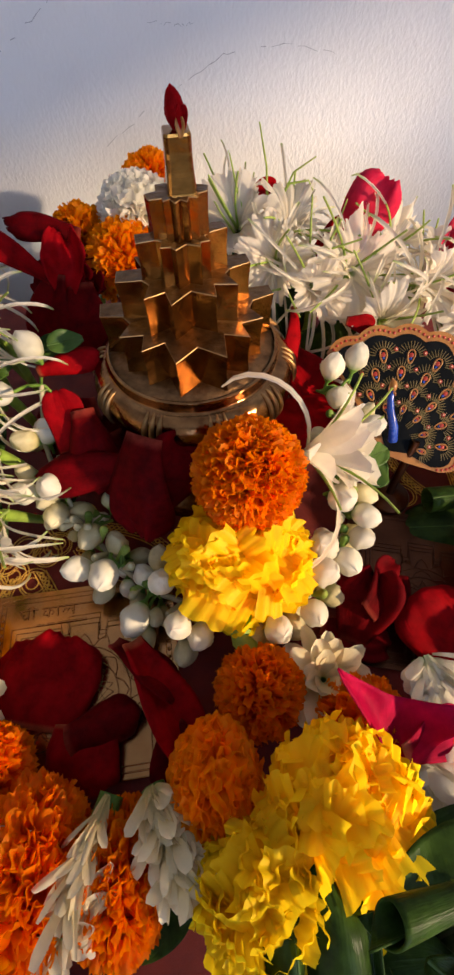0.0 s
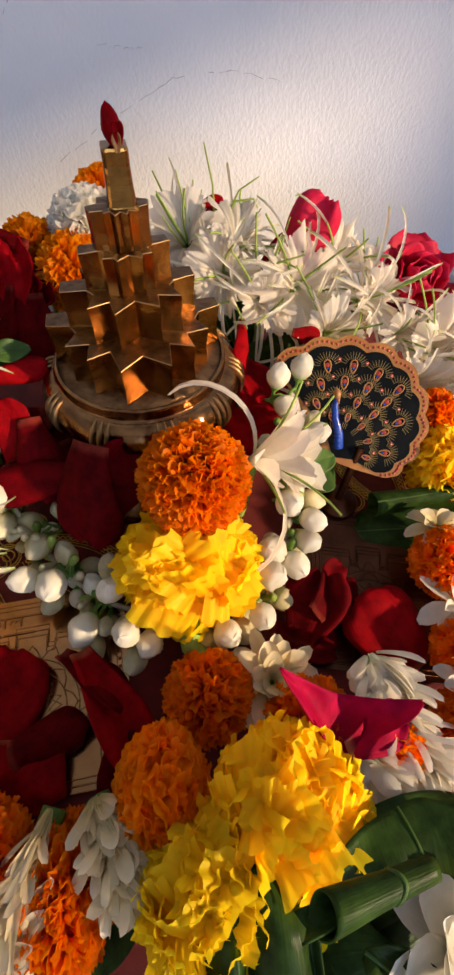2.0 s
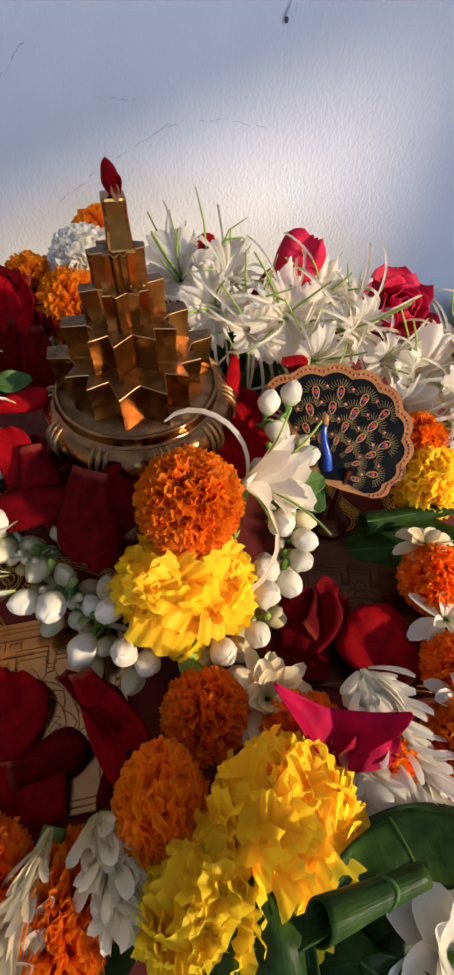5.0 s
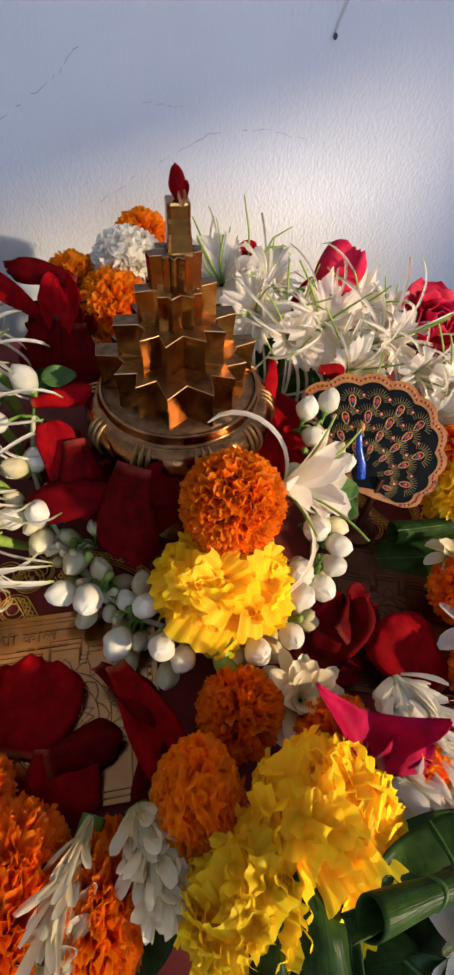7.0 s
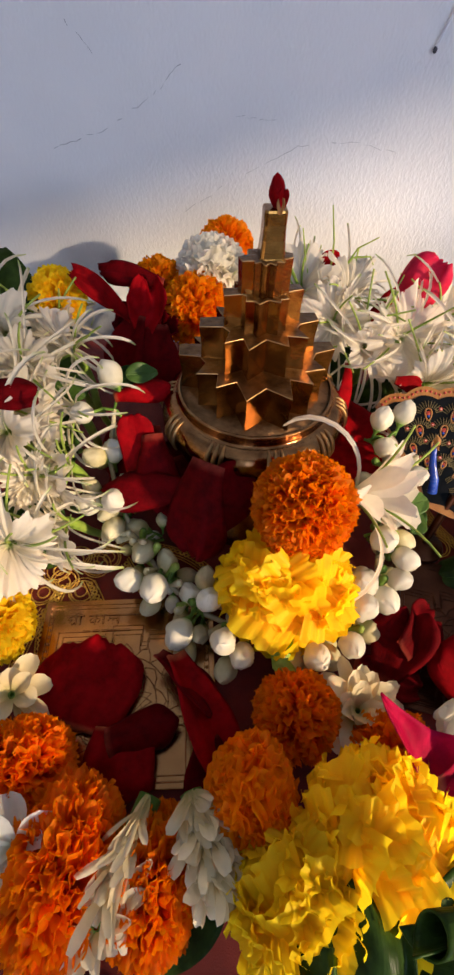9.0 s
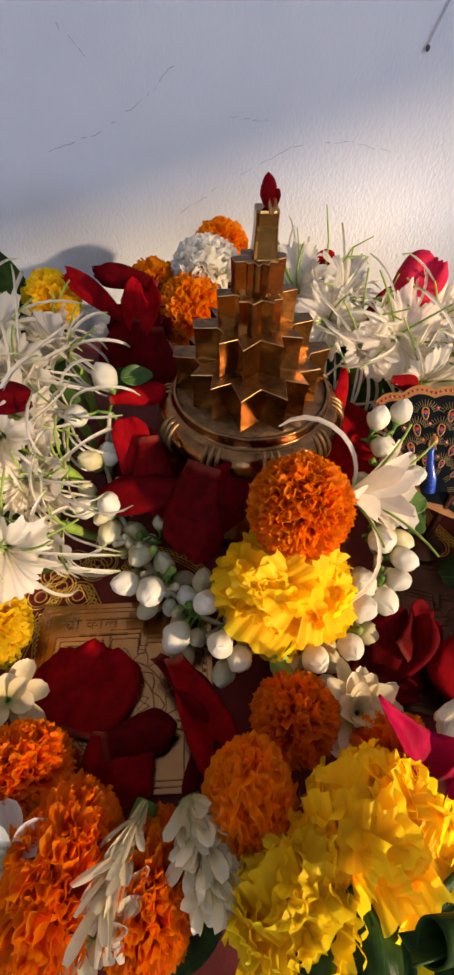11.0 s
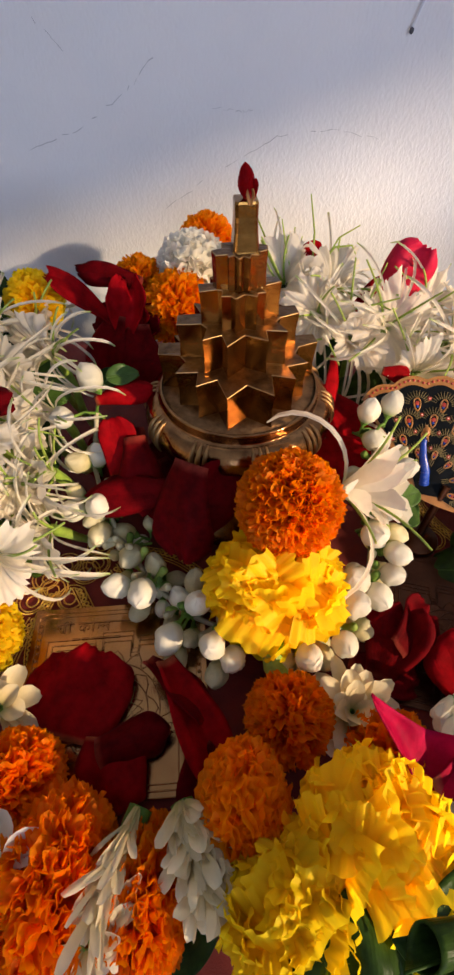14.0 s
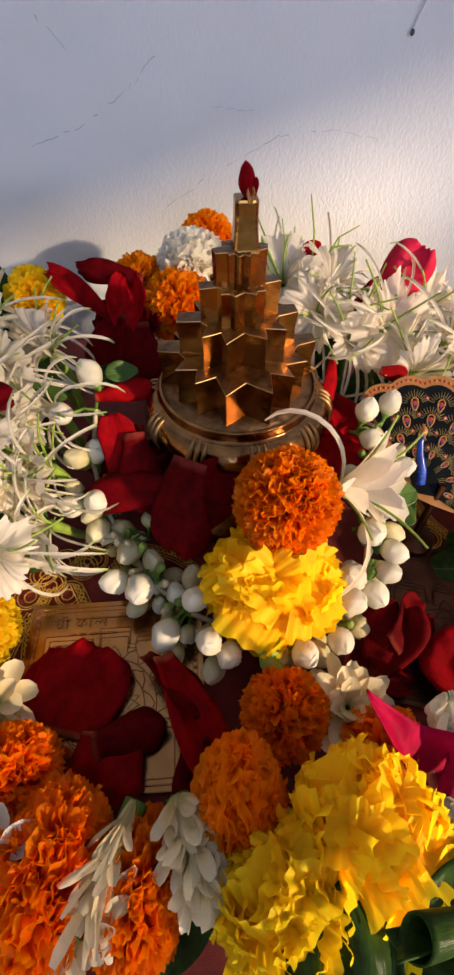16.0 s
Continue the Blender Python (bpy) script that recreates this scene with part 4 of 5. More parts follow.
P((0.082, 0.300, 0.110), (-0.25, -0.85, 0.4), 62, 0.046, 0.032, ROSE, "bright red rose petal standing among white lilies", -0.3, -0.25, 0.3, 0.08, 16, base=0.5)
P((0.066, 0.304, 0.094), (0.2, -0.8, 0.5), 60, 0.028, 0.020, RED, RD + " among white lilies", 0.3, 0.3, 0.4, 0.05, 17)
P((0.014, 0.312, 0.092), (-0.2, -0.8, 0.5), 60, 0.026, 0.016, DARKRED, DR + " among lily stems", 0.3, 0.3, 0.4, 0.05, 18)
P((0.022, 0.330, 0.112), (-0.2, -0.5, 0.8), 20, 0.022, 0.014, RED, RD + " on green lily stems", 0.3, 0.3, 0.4, 0.05, 19)
P((0.077, 0.245, 0.074), (0, -0.8, 0.6), 340, 0.018, 0.012, RED, "small red rose petal above the painted peacock", 0.3, 0.2, 0.4, 0.05, 20)
P((0.060, 0.090, 0.018), (-0.3, -0.4, 0.9), 60, 0.040, 0.034, DARKRED, "crumpled deep red rose petal on the copper plate", 0.5, 0.25, 0.5, 0.10, 21)
P((0.072, 0.098, 0.020), (0.5, -0.3, 0.8), 40, 0.036, 0.028, DARKRED, "crumpled deep red rose petal standing on the plate", 0.4, 0.25, 0.5, 0.10, 22)
P((0.055, 0.078, 0.008), (0, -0.2, 1), 340, 0.036, 0.022, DARKRED, DR + " lying on the copper plate", 0.3, 0.2, 0.3, 0.06, 23)
P((0.100, 0.077, 0.016), (0.1, -0.3, 1), 120, 0.046, 0.044, RED, "broad red rose petal on the copper plate", 0.4, -0.2, 0.4, 0.06, 24, base=0.6)
S = Sheet()


def wing(u, v):
    """Two pointed lobes folded along a valley."""
    q = 2 * u - 1
    hi = Vector((0.028 * q, 0.001 + 0.0065 * abs(q) ** 1.3 - 0.0025 * q, 0.0))
    lo = hi + Vector((0.005 * (1 - abs(q)), -0.025 * (1 - abs(q)) ** 0.85 - 0.0012, 0.0))
    p = lo.lerp(hi, v)
    return p + Vector((0, 0, 0.015 * abs(q) ** 1.1 - 0.007 * math.sin(math.pi * v) * (1 - abs(q)) + 0.0014 * math.sin(9 * q + 4 * v) + 0.003 * noise.noise((q * 2.5, v * 2.0, 0.4))))


S.grid(wing, 22, 9)
S.uv = [(a, 0.3 + 0.7 * b) for a, b in S.uv]
tagged(part("rose_petal", S, PINK, thick=0.0005, m=Matrix.Translation((0.056, 0.041, 0.049)) @ Matrix.Rotation(radians(22), 4, "X") @ Matrix.Rotation(radians(-12), 4, "Z")), "magenta rose petal folded open on the front garland", "petal", "scattered rose petals")
P((0.070, 0.028, 0.040), (0.3, -0.3, 0.9), 20, 0.030, 0.020, PINK, "small magenta rose petal under a larger one", 0.4, 0.3, 0.2, 0.06, 26)
P((0.058, 0.158, 0.030), (0.3, -0.5, 0.8), 10, 0.014, 0.010, RED, "tiny red petal under the white lily", 0.3, 0.3, 0.3, 0.05, 27)

P((-0.100, 0.200, 0.046), (-0.3, -0.4, 0.9), 200, 0.042, 0.036, DARKRED, "deep red rose petal tucked against the yantra base", 0.5, 0.2, 0.5, 0.08, 60)
P((-0.076, 0.190, 0.040), (0.0, -0.4, 0.9), 250, 0.042, 0.036, DARKRED, "deep red rose petal tucked against the yantra base", 0.5, 0.2, 0.5, 0.08, 62)
P((-0.064, 0.172, 0.040), (0.2, -0.4, 0.9), 300, 0.042, 0.036, DARKRED, "deep red rose petal tucked against the yantra base", 0.5, 0.2, 0.5, 0.08, 64)
P((0.046, 0.226, 0.050), (0.0, -0.4, 0.9), 300, 0.042, 0.036, RED, "red rose petal tucked against the yantra base", 0.5, 0.2, 0.5, 0.08, 65)
P((-0.098, 0.178, 0.036), (-0.3, -0.4, 0.9), 170, 0.042, 0.036, DARKRED, "deep red rose petal tucked against the yantra base", 0.5, 0.2, 0.5, 0.08, 66)
P((-0.080, 0.272, 0.050), (0.0, -0.4, 0.9), 30, 0.042, 0.036, DARKRED, "deep red rose petal tucked against the yantra base", 0.5, 0.2, 0.5, 0.08, 68)
P((0.040, 0.200, 0.040), (-0.3, -0.4, 0.9), 330, 0.042, 0.036, RED, "red rose petal tucked against the yantra base", 0.5, 0.2, 0.5, 0.08, 69)

def rose(loc, axis, r, mat, label, seed, stem, n=15, opened=1.0):
    ob, rnd = thing("rose", at(loc, axis), label, "flower", "roses"), random.Random(seed)
    for k in range(n):
        f = k / (n - 1)
        el = radians(88 - 62 * f * opened)
        a = k * 2.4 + rnd.uniform(-0.2, 0.2)
        ln = r * (0.85 + 0.45 * f)
        m = Matrix.Rotation(a, 4, "Z") @ Matrix.Translation((0, r * (0.10 + 0.22 * f), -r * 0.35 * f)) @ Matrix.Rotation(el, 4, "X") @ Matrix.Translation((0, ln * 0.45, 0))
        part("petal", petal_sheet(ln, r * (0.75 + 0.7 * f), -0.5 + 0.9 * f, 0.7 - 0.25 * f, 0.5, 0.06, seed * 31 + k, 8, 8), mat, ob, thick=0.0005, m=m)
    S = Sheet()
    S.lathe([(0.001, -0.9 * r), (0.10 * r, -0.85 * r), (0.26 * r, -0.5 * r), (0.3 * r, -0.2 * r)], 10)
    part("calyx", S, GREEN, ob)
    S = Sheet()
    e = ob.matrix_basis.inverted() @ Vector(stem)
    S.tube([Vector((0, 0, -0.8 * r)).lerp(e, k / 5) for k in range(6)], 0.0022, 6)
    part("stem", S, GREEN, ob)
    return ob


rose((0.163, 0.302, 0.070), (0.1, -0.5, 0.9), 0.026, ROSE, "pink-red open rose beside white lilies", 3, (0.165, 0.31, 0.0))
rose((-0.100, 0.292, 0.074), (0.2, -0.5, 0.9), 0.019, DARKRED, "deep red rose with loose petals behind the yantra", 5, (-0.1, 0.30, 0.0), 12)
P((-0.113, 0.300, 0.112), (0.1, -0.6, 0.8), 168, 0.048, 0.018, DARKRED, "long deep red rose petal near the wall", 0.6, -0.7, 0.6, 0.12, 30)
P((-0.101, 0.284, 0.094), (0.15, -0.85, 0.45), 95, 0.034, 0.026, RED, "crumpled bright red rose petal behind the yantra", 0.4, 0.9, 0.6, 0.20, 31)
P((-0.126, 0.276, 0.106), (0.75, -0.35, 0.55), 170, 0.050, 0.017, RED, "long red rose petal leaning on white lilies", 0.3, 0.4, 0.4, 0.06, 32)
P((-0.092, 0.262, 0.070), (0.2, -0.6, 0.8), 280, 0.050, 0.036, DARKRED, "hanging deep red rose petal behind the yantra", 0.4, 0.2, 0.4, 0.06, 33)
P((-0.112, 0.268, 0.078), (-0.2, -0.7, 0.7), 250, 0.040, 0.030, DARKRED, DR + " of the loose rose", 0.4, 0.3, 0.4, 0.06, 34)

# ---- leaves ----
def scroll(a, b, r0, r1, turns, label, seed, seam=0.62):
    """A leaf rolled up across its width into a loose tube from a to b, with its pale midrib as a ring."""
    a, b = Vector(a), Vector(b)
    t = (b - a).normalized()
    e = t.cross(Vector((0, 0, 1))).normalized()
    f = e.cross(t)

    def fn(u, v):
        g = -1.9 + u * turns * 2 * math.pi
        r = (r0 + (r1 - r0) * v) * (1.12 - 0.42 * u) * (1 + 0.03 * math.sin(7 * v + seed))
        slant = 0.006 * math.sin(g * 0.5 + 0.6) * (1 - v)
        return a.lerp(b, v) + t * slant + e * (r * math.cos(g)) + f * (r * math.sin(g))
    ob = thing("rolled_leaf", Matrix.Identity(4), label, "leaf", "green leaves")
    S = Sheet()
    S.grid(fn, 40, 18)
    part("blade", S, LEAF, ob, thick=0.0007)
    S = Sheet()
    S.tube([Vector(fn(k / 24 * 0.62, seam + 0.03 * math.sin(k * 0.5))) * 1.0 + Vector((0, 0, 0.0003)) for k in range(25)], 0.0008, 5)
    part("midrib", S, LEAF_BACK, ob, "paler midrib")
    return ob


def bent(u, v):
    """A broad leaf lying back over the garland, its rim lobed and wavy, its far half turned up to the light."""
    rise = min(1.0, u / 0.32)
    rise = rise * rise * (3 - 2 * rise)
    x = 0.038 + 0.072 * u + 0.004 * v
    y = -0.010 + 0.013 * rise - 0.004 * max(0.0, u - 0.6) + 0.0016 * math.sin(16 * u) - 0.026 * v
    z = 0.060 + 0.002 * math.sin(9 * u + 1.0) - 0.016 * (1 - rise) * v - 0.004 * v + 0.004 * math.sin(3.2 * v) * rise
    return (x, y, z)


scroll((0.0260, -0.0195, 0.0835), (0.0660, -0.0125, 0.0760), 0.0054, 0.0032, 1.35, "glossy dark green leaf rolled into a scroll", 1)
S = Sheet()
S.grid(bent, 36, 14)
ob = thing("leaf", Matrix.Identity(4), "dark green leaf with a wavy rim in the front garland", "leaf", "green leaves")
part("blade", S, LEAF, ob, thick=0.0006)
S = Sheet()
S.tube([Vector(bent(0.38 + 0.05 * k / 10, k / 10)) + Vector((0, 0, 0.0004)) for k in range(11)], 0.0006, 5)
part("midrib", S, LEAF_BACK, ob, "paler midrib")


def fold(u, v):
    """A leaf standing on edge, wavy along its rim, its rim bent back."""
    back = max(0.0, 1 - v / 0.25) ** 2
    rise = min(1.0, 3.0 * u) ** 0.6
    wave = math.sin(13 * u + 0.6)
    x = -0.008 + 0.036 * u + 0.003 * math.sin(9 * u) * v
    y = -0.029 + 0.017 * rise - 0.010 * max(0.0, u - 0.6) / 0.4 - 0.030 * v + 0.002 * wave + 0.003 * back
    return (x + 0.003, y, 0.052 + 0.014 * rise + 0.0070 * (1.4 * abs(math.sin(6.5 * u + 0.3)) ** 0.8 - 0.9) * min(1.0, 3 * v) - 0.014 * v - 0.006 * back)


S = Sheet()
S.grid(fold, 40, 14)
ob = thing("leaf", Matrix.Identity(4), "wavy dark green leaf folded below the yellow marigold", "leaf", "green leaves")
part("blade", S, LEAF, ob, thick=0.0006)
S = Sheet()
S.tube([Vector(fold(0.30, k / 10)) + Vector((0, -0.0006, 0)) for k in range(3, 11)], 0.0006, 5)
part("midrib", S, LEAF_BACK, ob, "paler midrib")
leaf((0.058, -0.042, 0.056), (0.1, -0.2, 1), 320, 0.044, 0.018, "narrow mid green leaf under the rolled leaf", 0.5, 0.6, 0.0, 0.08, 5)
leaf((0.030, -0.046, 0.050), (0.0, -0.2, 1), 200, 0.070, 0.050, "dark green leaf low under the scroll", 0.4, -0.3, 0.0, 0.08, 22)
leaf((0.064, -0.020, 0.050), (0.0, -0.1, 1), 20, 0.080, 0.046, "dark green leaf under the scrolls", 0.4, -0.3, 0.0, 0.08, 23)
leaf((-0.042, -0.016, 0.016), (0, -0.2, 1), 250, 0.050, 0.034, "dark green leaf between orange marigolds", 0.4, 0.3, 0.0, 0.05, 6)
leaf((0.140, 0.152, 0.026), (0.0, 0.3, -0.9), 5, 0.075, 0.046, "dark green leaf rolled beside the yellow marigold", 0.05, 0.2, 3.1, 0.004, 7, name="rolled_leaf")
leaf((0.142, 0.136, 0.016), (-0.05, -0.3, 1), 175, 0.085, 0.046, "dark wavy leaf on the altar cloth", 0.4, -0.3, 0.0, 0.10, 8)
leaf((-0.190, 0.258, 0.098), (0.25, -0.75, 0.55), 105, 0.078, 0.056, "large dark green leaf standing against the lilies", 0.4, 0.4, 0.0, 0.08, 9)
leaf((0.000, 0.318, 0.090), (-0.2, -0.8, 0.5), 70, 0.060, 0.034, "dark green leaf behind white lilies", 0.4, 0.3, 0.0, 0.06, 10)
leaf((0.030, 0.290, 0.060), (0.0, -0.8, 0.5), 280, 0.060, 0.040, "dark green leaf under white lilies", 0.4, 0.3, 0.0, 0.06, 11)
leaf((0.080, 0.272, 0.040), (0.0, -0.8, 0.5), 260, 0.070, 0.050, "green leaf under white lilies", 0.4, 0.3, 0.0, 0.06, 12)
leaf((0.050, 0.260, 0.034), (0.2, -0.8, 0.5), 240, 0.060, 0.040, "green leaf beside the yantra", 0.4, 0.3, 0.0, 0.06, 13)
leaf((-0.104, 0.228, 0.080), (0.2, -0.5, 0.8), 40, 0.022, 0.014, "small grey-green leaf by a jasmine bud", 0.3, 0.3, 0.0, 0.06, 14)
leaf((-0.096, 0.224, 0.086), (0.2, -0.5, 0.8), 20, 0.020, 0.013, "small grey-green leaf by the yantra", 0.3, 0.3, 0.0, 0.06, 15, LEAF_BACK)
leaf((-0.150, 0.190, 0.060), (0.0, -0.5, 0.8), 260, 0.070, 0.044, "dark leaf under white lilies", 0.4, 0.3, 0.0, 0.08, 16)
leaf((-0.160, 0.230, 0.070), (0.0, -0.4, 0.9), 160, 0.070, 0.044, "green leaf under white lilies", 0.4, 0.3, 0.0, 0.08, 17, LEAF_BACK)
leaf((-0.152, 0.150, 0.036), (0.1, -0.5, 0.8), 290, 0.060, 0.036, "green leaf under a white lily", 0.4, 0.3, 0.0, 0.08, 18)
leaf((0.078, 0.160, 0.036), (0.3, -0.3, 0.9), 60, 0.020, 0.014, "small crinkled green leaf beside jasmine buds", 0.3, 0.3, 0.0, 0.10, 19, LEAF_BACK)
leaf((0.076, 0.168, 0.044), (0.3, -0.5, 0.8), 20, 0.020, 0.014, "small crinkled green leaf in the garland", 0.3, 0.3, 0.0, 0.10, 20, LEAF_BACK)

# ---- painted peacock ----
FC, FN = Vector((0.102, 0.201, 0.054)), Vector((-0.2, -0.65, 0.73)).normalized()
FX = Vector((1, 0, 0)) - FN * FN.x
FX.normalize()
FY = FN.cross(FX)
fan_m = Matrix((FX, FY, FN)).transposed().to_4x4()
fan_m.translation = FC
peacock = thing("painted_peacock", fan_m, "small painted peacock figure with a black and ochre fanned tail", "figurine")


HUB = Vector((-0.012, -0.024, 0.0))
A0, A1, LOBES = -36.0, 124.0, 9


def rim(f, inset):
    """A point of the fan's outline, f from its low end to its high end, drawn in by inset."""
    a = radians(A0 + (A1 - A0) * f)
    r = 0.0640 - 0.030 * max(0.0, 1 - f / 0.6) ** 1.5 + 0.0030 * abs(math.sin(f * math.pi * LOBES)) - inset
    return HUB + Vector((r * math.cos(a), r * math.sin(a), 0))


def fan_slab(inset, z0, z1):
    S, n = Sheet(), 120
    foot = [HUB + Vector((-0.012 + inset, 0.010, 0)), HUB + Vector((-0.008 + inset, -0.006, 0)), HUB + Vector((0.010, -0.014 + inset, 0))]
    ring = [rim(k / n, inset) for k in range(n + 1)] + foot
    up = Vector((0, 0, 1))
    S.ngon([p + up * z1 for p in ring])
    S.ngon([p + up * z0 for p in reversed(ring)])
    for k in range(len(ring)):
        j = (k + 1) % len(ring)
        S.ngon([ring[k] + up * z0, ring[j] + up * z0, ring[j] + up * z1, ring[k] + up * z1])
    return S


fan = part("fan", fan_slab(0.0, -0.0016, 0.0016), TANPAINT, peacock, "ochre scalloped rim", smooth=False)
part("tail_field", fan_slab(0.0058, 0.0012, 0.0020), BLACKPAINT, fan, "glossy black tail field", smooth=False)
S = Sheet()
for k in range(64):
    S.ball(rim((k + 0.5) / 64, 0.0028) + Vector((0, 0, 0.0017)), (0.0009, 0.0009, 0.0004), 8, 4)
tagged(part("rim_dot", S, REDPAINT, fan, "red dot of the rim"), kind="stuff")
HUB = HUB + Vector((0, 0, 0.0021))
barbs, dots = Sheet(), Sheet()
for row, (dist, cnt, w) in enumerate([(0.019, 5, 0.0016), (0.029, 6, 0.0021), (0.039, 7, 0.0024), (0.049, 8, 0.0024)]):
    for k in range(cnt):
        ang = radians(A0 + 14 + (A1 - A0 - 26) * (k + 0.5 * (row % 2)) / (cnt - 0.5))
        d = Vector((math.cos(ang), math.sin(ang), 0))
        if ang < radians(34) and row == 3 or ang < radians(2) and row == 2:
            continue
        p = HUB + d * dist
        side = Vector((-d.y, d.x, 0))
        loop = [p + d * (w * 1.6 * math.cos(t)) + side * (w * math.sin(t) * (0.78 + 0.22 * math.cos(t))) for t in [2 * math.pi * i / 16 for i in range(17)]]
        eyes = Sheet()
        eyes.tube(loop, 0.0005, 5, 0)
        eyes.ball(p + d * w * 0.3, (w * 0.62, w * 0.62, 0.00025), 8, 4, 1)
        eyes.ball(p - d * w * 0.5 + Vector((0, 0, 0.0002)), (w * 0.34, w * 0.34, 0.00025), 8, 4, 2)
        part("feather_eye", eyes, [TANPAINT, REDPAINT, BLUEPAINT], fan, "ochre ringed feather eye")
        for i in range(-6, 7):
            e = Matrix.Rotation(radians(i * 13), 4, "Z") @ d
            st = p + e * w * 1.9
            barbs.tube([st, st + e * 0.0022, st + e * 0.0042], lambda v: 0.00034 - 0.00016 * v, 4)
        for i in range(3):
            st = p - d * w * 1.9 + side * (i - 1) * 0.0011
            barbs.tube([st, st - d * 0.002, st - d * 0.004], 0.00022, 4)
        q = HUB + (Matrix.Rotation(radians(10), 4, "Z") @ d) * (dist + 0.0035)
        dots.ball(q, (0.0013, 0.0013, 0.0005), 8, 4, 0)
        dots.ball(q + Vector((0, 0, 0.0004)), (0.0005, 0.0005, 0.0002), 6, 4, 1)
tagged(part("feather_stroke", barbs, OLIVEPAINT, fan, "fine olive feather stroke"), kind="stuff")
tagged(part("tail_dot", dots, [REDPAINT, WHITEPAINT], fan, "red and white tail dot"), kind="stuff")
HUB = Vector((-0.012, -0.010, 0.0021))
S = Sheet()
S.tube([HUB + Vector(q) for q in ((0.001, -0.014, 0.004), (0.001, -0.006, 0.008), (-0.001, 0.003, 0.010), (-0.001, 0.010, 0.010), (0.000, 0.015, 0.011))], lambda v: 0.0030 - 0.0016 * v, 10)
part("neck", S, BLUEPAINT, peacock, "glossy blue neck and breast")
S = Sheet()
S.ball(HUB + Vector((0.0004, 0.0170, 0.0115)), (0.0022, 0.0034, 0.0022), 10, 7)
S.tube([HUB + Vector((0.0006, 0.0130, 0.0130)), HUB + Vector((0.001, 0.0112, 0.0150))], lambda v: 0.0009 - 0.0006 * v, 6)
S.tube([HUB + Vector((0, 0.017, 0.0115)), HUB + Vector((0, 0.021, 0.0115))], 0.0007, 6)
part("head", S, TANPAINT, peacock, "gold painted head")
inv = fan_m.inverted()
BASE = Vector((0.094, 0.166, 0.0))
S = Sheet()
S.tube([inv @ (BASE + Vector((0, 0, 0.004))), inv @ (BASE + Vector((0.004, 0.006, 0.02))), inv @ (BASE + Vector((0.010, 0.014, 0.040)))], 0.0026, 9)
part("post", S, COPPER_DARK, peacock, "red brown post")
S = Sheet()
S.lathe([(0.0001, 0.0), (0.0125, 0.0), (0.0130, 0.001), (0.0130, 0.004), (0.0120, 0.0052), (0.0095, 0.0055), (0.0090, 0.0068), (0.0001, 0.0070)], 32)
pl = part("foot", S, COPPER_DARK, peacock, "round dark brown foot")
pl.matrix_basis = inv @ Matrix.Translation(BASE)

# ---- cloth, plates and embroidery ----
S = Sheet()
S.grid(lambda u, v: (-0.6 + 1.2 * u, -0.2 + 0.594 * v, 0.0012 * noise.noise((u * 14, v * 9, 0.3)) - 0.0012), 90, 60)
tagged(part("altar_cloth", S, CLOTH, thick=0.0012), "maroon altar cloth with gold bead embroidery", "cloth")


